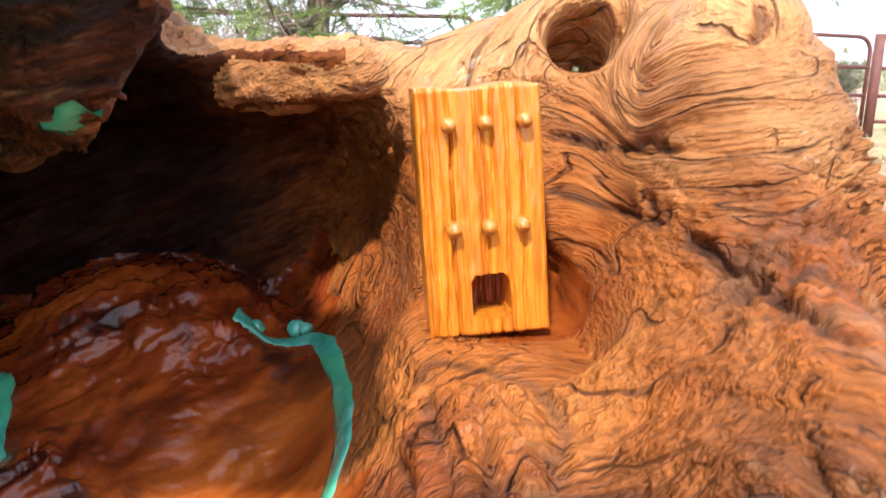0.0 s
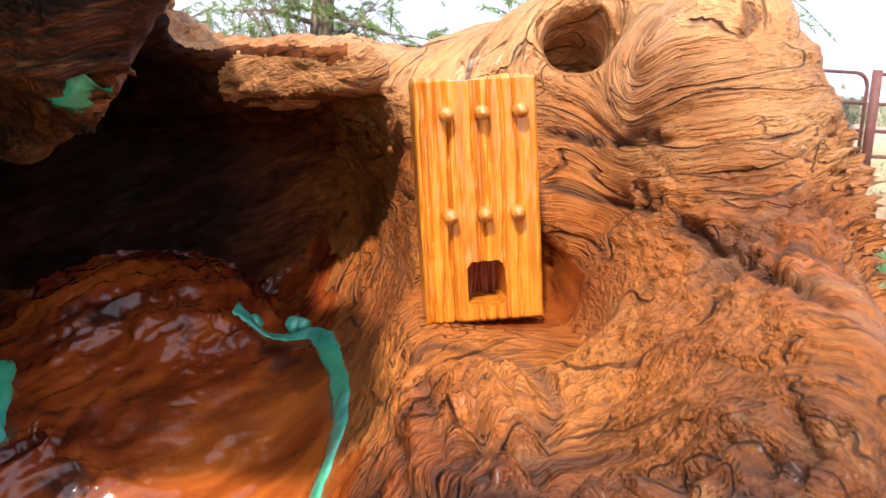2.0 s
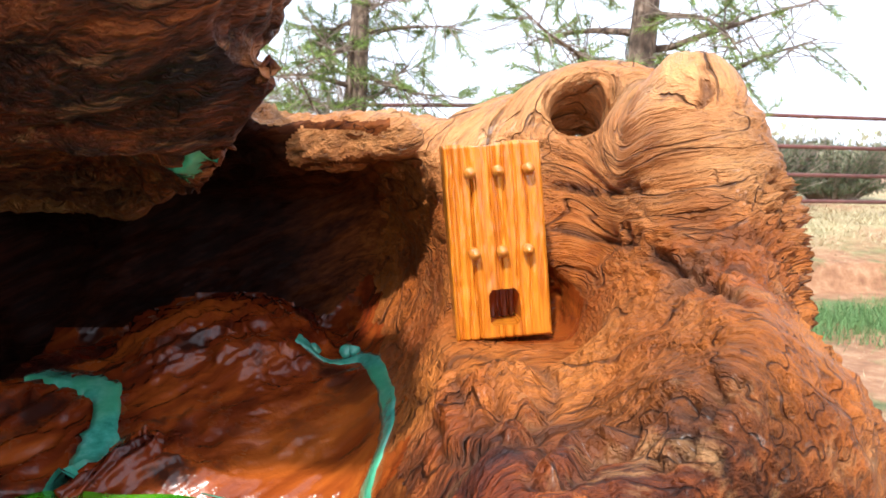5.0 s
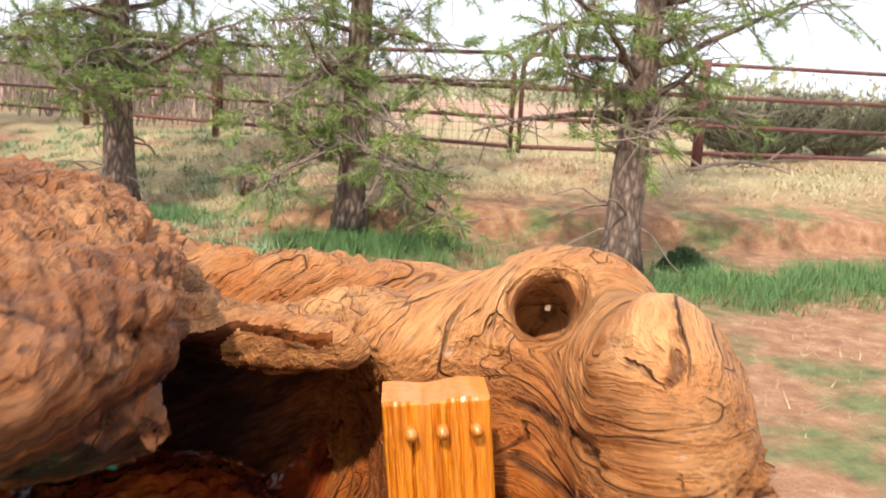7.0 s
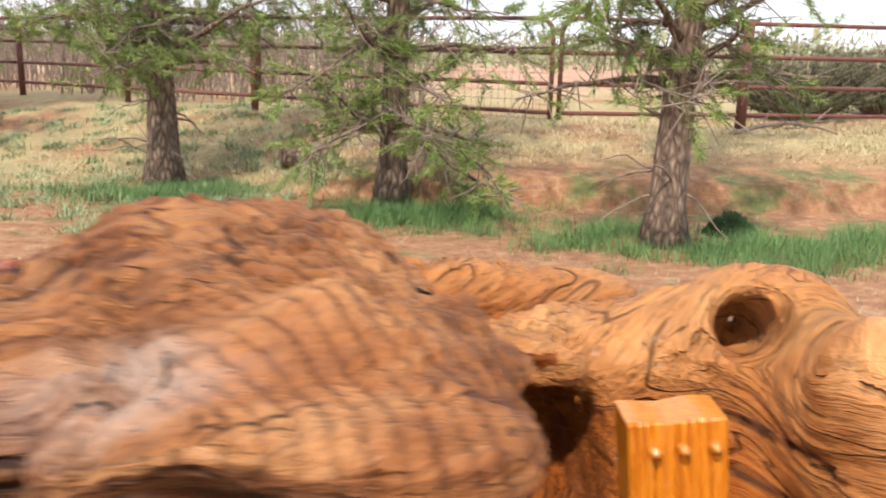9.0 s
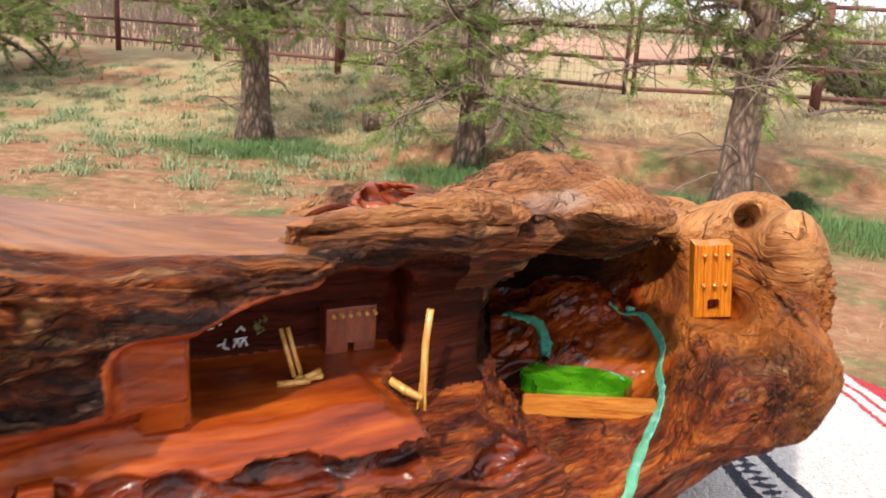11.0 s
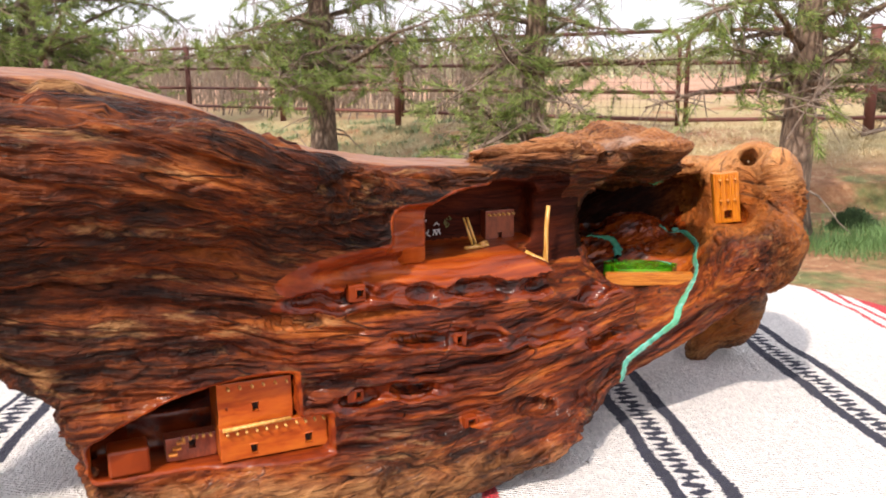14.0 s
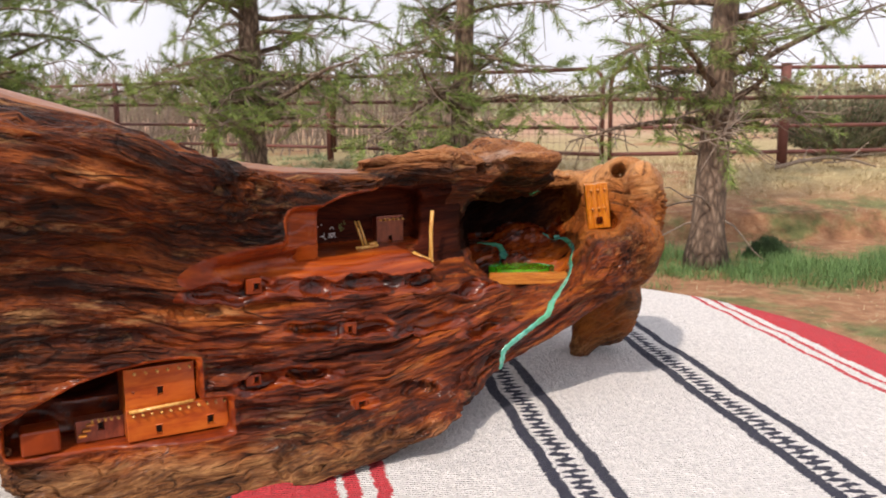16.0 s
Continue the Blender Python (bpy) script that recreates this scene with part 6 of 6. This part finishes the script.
def fence_panel(name, u0, u1, label, gate=False, mesh=False, cat="fence"):
    p0, p1 = fence_point(u0), fence_point(u1)
    t = thing(name, label, cat, "pipe gates", at=pose(p0.x, p0.y, 0)) if gate else new(name)
    if not gate:
        t.parent = FENCE
    d = p1 - p0
    L = d.length
    t.matrix_world = pose(p0.x, p0.y, 0, 0, 0, math.degrees(math.atan2(d.y, d.x)))
    for z in RAILS:
        bm = bmesh.new()
        if gate and z == RAILS[0]:
            pipe(bm, (0.14, 0, z), (L - 0.14, 0, z), 0.019)
        else:
            pipe(bm, (0.0, 0, z), (L, 0, z), 0.019)
        part("rail", bm, RUST, t, smooth=True)
    if gate:
        for x, s in ((0.0, 1), (L, -1)):
            pts = [(x, 0, 0.53), (x, 0, RAILS[0] - 0.14)] + [(x + s * 0.14 * (1 - math.cos(a)), 0, RAILS[0] - 0.14 + 0.14 * math.sin(a)) for a in (0.3, 0.6, 0.9, 1.2, 1.57)]
            V, F = tube(pts, [0.021] * len(pts), 10)
            part("gate_upright", _bm(V, F), RUST, t, smooth=True)
    if mesh:
        w = []
        k = 0.0
        while k < L:
            w.append(tube([(k, 0.02, 0.52), (k, 0.02, 1.10)], [0.0018, 0.0018], 4, False))
            k += 0.07
        z = 0.53
        while z < 1.1:
            w.append(tube([(0, 0.02, z), (L, 0.02, z)], [0.0018, 0.0018], 4, False))
            z += 0.08
        V, F = join(w)
        ob = new("wire_mesh", pydata("wire_mesh", V, F, WIRE, False))
        ob.parent = t
    return t


def fence_post(u, top=1.42, r=0.035):
    p = fence_point(u)
    bm = bmesh.new()
    cyl(bm, (0, 0, ground_z(p.x, p.y) - 0.05), (0, 0, top), r, r, 12)
    ob = part("post", bm, RUST, FENCE, smooth=True)
    ob.matrix_world = pose(p.x, p.y, 0)


fence_panel("pipe_gate", -3.44, -0.04, "rust-brown pipe gate with rounded corners and wire mesh", True, True, "gate")
fence_panel("pipe_gate", 0.04, 4.00, "rust-brown pipe gate with rounded corners", True, False, "gate")
u = -3.50
for n in range(6):
    fence_panel("panel", u - 2.0, u - 0.03, "rust-brown pipe fence panel with four rails", mesh=n == 0)
    fence_post(u - 0.015, 1.43, 0.04)
    u -= 2.03
fence_panel("panel", 4.16, 6.4, "rust-brown pipe fence panel with four rails")
fence_panel("panel", 6.45, 9.4, "rust-brown pipe fence panel with four rails")
for k in (1.78, 4.10, 6.42):
    fence_post(k, 1.44, 0.05)

rng = random.Random(21)
def patches(centres, n, sx, sy):
    return [(x + rng.gauss(0, sx), y + rng.gauss(0, sy), rng.uniform(0.5, 1.2)) for x, y in centres for _ in range(n)]


blades("grass", patches(((2.1, 5.35), (2.6, 5.55), (3.2, 5.6), (1.4, 5.7), (0.3, 6.55), (-0.1, 6.5), (0.6, 6.45), (-1.4, 7.35), (-1.8, 7.2), (3.9, 5.9), (4.6, 6.0)), 44, 0.32, 0.24), rng, 0.115, 0.0020, GRASS, 80, 0.07, "patches of fresh green grass round the pine trunks", 1.3)
blades("straw", [(rng.uniform(-3, 8), rng.uniform(7.4, 10.2), 1) for _ in range(900)], rng, 0.07, 0.0035, STRAWM, 22, 0.09, "dry pale straw lying before the fence", 2.8)
blades("sage", [(rng.uniform(-7, -0.3), rng.uniform(5.6, 11), rng.uniform(0.3, 1.1)) for _ in range(520)], rng, 0.10, 0.0045, SAGE, 60, 0.055, "grey-green sage weeds on the red soil", 1.8)


def build_thicket():
    r = random.Random(14)
    tw = []
    for _ in range(1500):
        x = r.uniform(-16, 0.5)
        y = 8.35 + (1.58 - x) * 0.677 + r.uniform(0.5, 5.0)
        g = ground_z(x, y)
        h = r.uniform(0.5, 1.5)
        a, b = r.gauss(0, 0.25) * h, r.gauss(0, 0.25) * h
        tw.append(tube([(x, y, g - 0.02), (x + a * 0.4, y + b * 0.4, g + h * 0.5), (x + a, y + b, g + h)], [0.012, 0.009, 0.004], 4, False))
        for k in range(3):
            u = r.uniform(0.3, 0.9)
            p = Vector((x + a * u, y + b * u, g + h * u))
            tw.append(tube([p, p + Vector((r.gauss(0, 0.18), r.gauss(0, 0.1), r.uniform(0.1, 0.4)))], [0.006, 0.002], 3, False))
    V, F = join(tw)
    tagged(new("thicket", pydata("thicket", V, F, TWIG)), "grey-brown bare brushwood thicket behind the fence", "thicket", kind="stuff")


build_thicket()
blades("litter", [(rng.uniform(-5, 5), rng.uniform(3.2, 7.4), 1) for _ in range(700)], rng, 0.04, 0.0022, STRAWM, 5, 0.12, "thin dry litter on the bare soil", 3.5)


def build_bush(x, y, w, h, seed):
    r = random.Random(seed)
    t = thing("dark_bush", "dark dense juniper bush behind the fence", "bush", at=pose(x, y, ground_z(x, y)))
    V, F, tw = [], [], []
    for _ in range(420):
        a = r.uniform(0, 6.28)
        d = Vector((math.cos(a) * w, math.sin(a) * w * 0.6, h * r.uniform(0.2, 1.6))) * r.uniform(0.4, 1.0)
        b = Vector((d.x * 0.3, d.y * 0.3, 0))
        c = Vector((d.x, d.y, min(d.z, h) + 0.05))
        tw.append(tube([b, (b + c) / 2 + Vector((0, 0, 0.06)), c], [0.010, 0.007, 0.003], 4, False))
        for g in range(6):
            tufts(V, F, b.lerp(c, 0.4 + 0.1 * g), Vector((0, 0, 1)), r, 9, 0.09, 0.004)
    A, B = join(tw)
    ob = new("brushwood", pydata("brushwood", A, B, TWIG))
    ob.parent = t
    ob["kind"] = "stuff"
    ob = new("crown", pydata("crown", V, F, DRYNEEDLE, False))
    ob.parent = t


build_bush(4.6, 10.0, 1.0, 0.75, 3)
build_bush(6.2, 11.0, 0.9, 0.7, 6)


def build_stump(x, y):
    """Weathered cut block of wood lying on the bank."""
    t = thing("cut_stump", "short weathered brown block of cut wood on the ground", "stump", at=pose(x, y, ground_z(x, y) - 0.01, 0, 0, 12))
    r = random.Random(2)
    V, F = tube([(-0.14, 0, 0.085), (-0.05, 0.005, 0.088), (0.05, 0, 0.086), (0.14, 0.004, 0.083)], [0.088, 0.092, 0.090, 0.086], 14, True, 0.06, r)
    part("log_section", _bm(V, F), BARK, t)


build_stump(-0.64, 7.95)


def build_shrub(x, y):
    """Round dark green cushion plant beside the leaning pine."""
    r = random.Random(31)
    t = thing("cushion_shrub", "low dark green rounded cushion shrub in the grass", "shrub", at=pose(x, y, ground_z(x, y) - 0.01))
    V, F = [], []
    for _ in range(1500):
        a, u = r.uniform(0, 6.28), r.random() ** 0.5
        p = Vector((0.17 * u * math.cos(a), 0.12 * u * math.sin(a), 0.15 * (1 - u * u) * r.uniform(0.55, 1.05)))
        tufts(V, F, p, Vector((math.cos(a) * u, math.sin(a) * u, 1)).normalized(), r, 5, 0.035, 0.0022)
    ob = new("foliage", pydata("foliage", V, F, SHRUB, False))
    ob.parent = t


build_shrub(2.27, 5.93)


def build_fallen_branch():
    """Bleached dead branch lying before the fence."""
    t = thing("fallen_branch", "bleached grey dead branch lying on the straw", "branch", at=pose(3.15, 8.15, ground_z(3.15, 8.15)))
    r = random.Random(12)
    V, F = tube([(0, 0, 0.04), (0.25, 0.05, 0.10), (0.55, 0.12, 0.13), (0.85, 0.2, 0.09), (1.1, 0.3, 0.02)], [0.022, 0.020, 0.016, 0.012, 0.006], 8, True, 0.12, r)
    part("stem", _bm(V, F), TWIG, t, smooth=True)
    for k in range(7):
        b = Vector((0.15 + 0.12 * k, 0.03 + 0.03 * k, 0.08))
        V, F = tube([b, b + Vector((r.uniform(-0.1, 0.2), r.uniform(-0.15, 0.15), r.uniform(0.0, 0.15))), b + Vector((r.uniform(0.0, 0.35), r.uniform(-0.25, 0.25), r.uniform(-0.05, 0.2)))], [0.010, 0.007, 0.003], 6, True)
        part("twig", _bm(V, F), TWIG, t, smooth=True)


build_fallen_branch()



def far_scrub():
    V, F = [], []
    r = random.Random(4)
    for _ in range(700):
        y = r.uniform(30, 110)
        x = r.uniform(-1.0, 1.0) * y * 0.75
        s = r.uniform(0.5, 1.5) * (1.0 if r.random() < 0.85 else 1.7) * (0.6 + y / 110)
        g = ground_z(x, y)
        for _ in range(150):
            p = Vector((x + r.gauss(0, 0.6 * s), y + r.gauss(0, 0.4 * s), g + min(abs(r.gauss(0.30, 0.30)), 0.9) * s))
            o = len(V)
            V += [p + Vector((r.gauss(0, 0.05), r.gauss(0, 0.05), r.gauss(0, 0.08))) * s for _ in range(3)]
            F.append((o, o + 1, o + 2))
    tagged(new("far_scrub", pydata("far_scrub", V, F, leaf_mat("far_scrub_leaves", (0.16, 0.17, 0.09), (0.40, 0.40, 0.25), 0.2), False)), "grey-green scrub far behind the fence", "scrub", kind="stuff")


far_scrub()
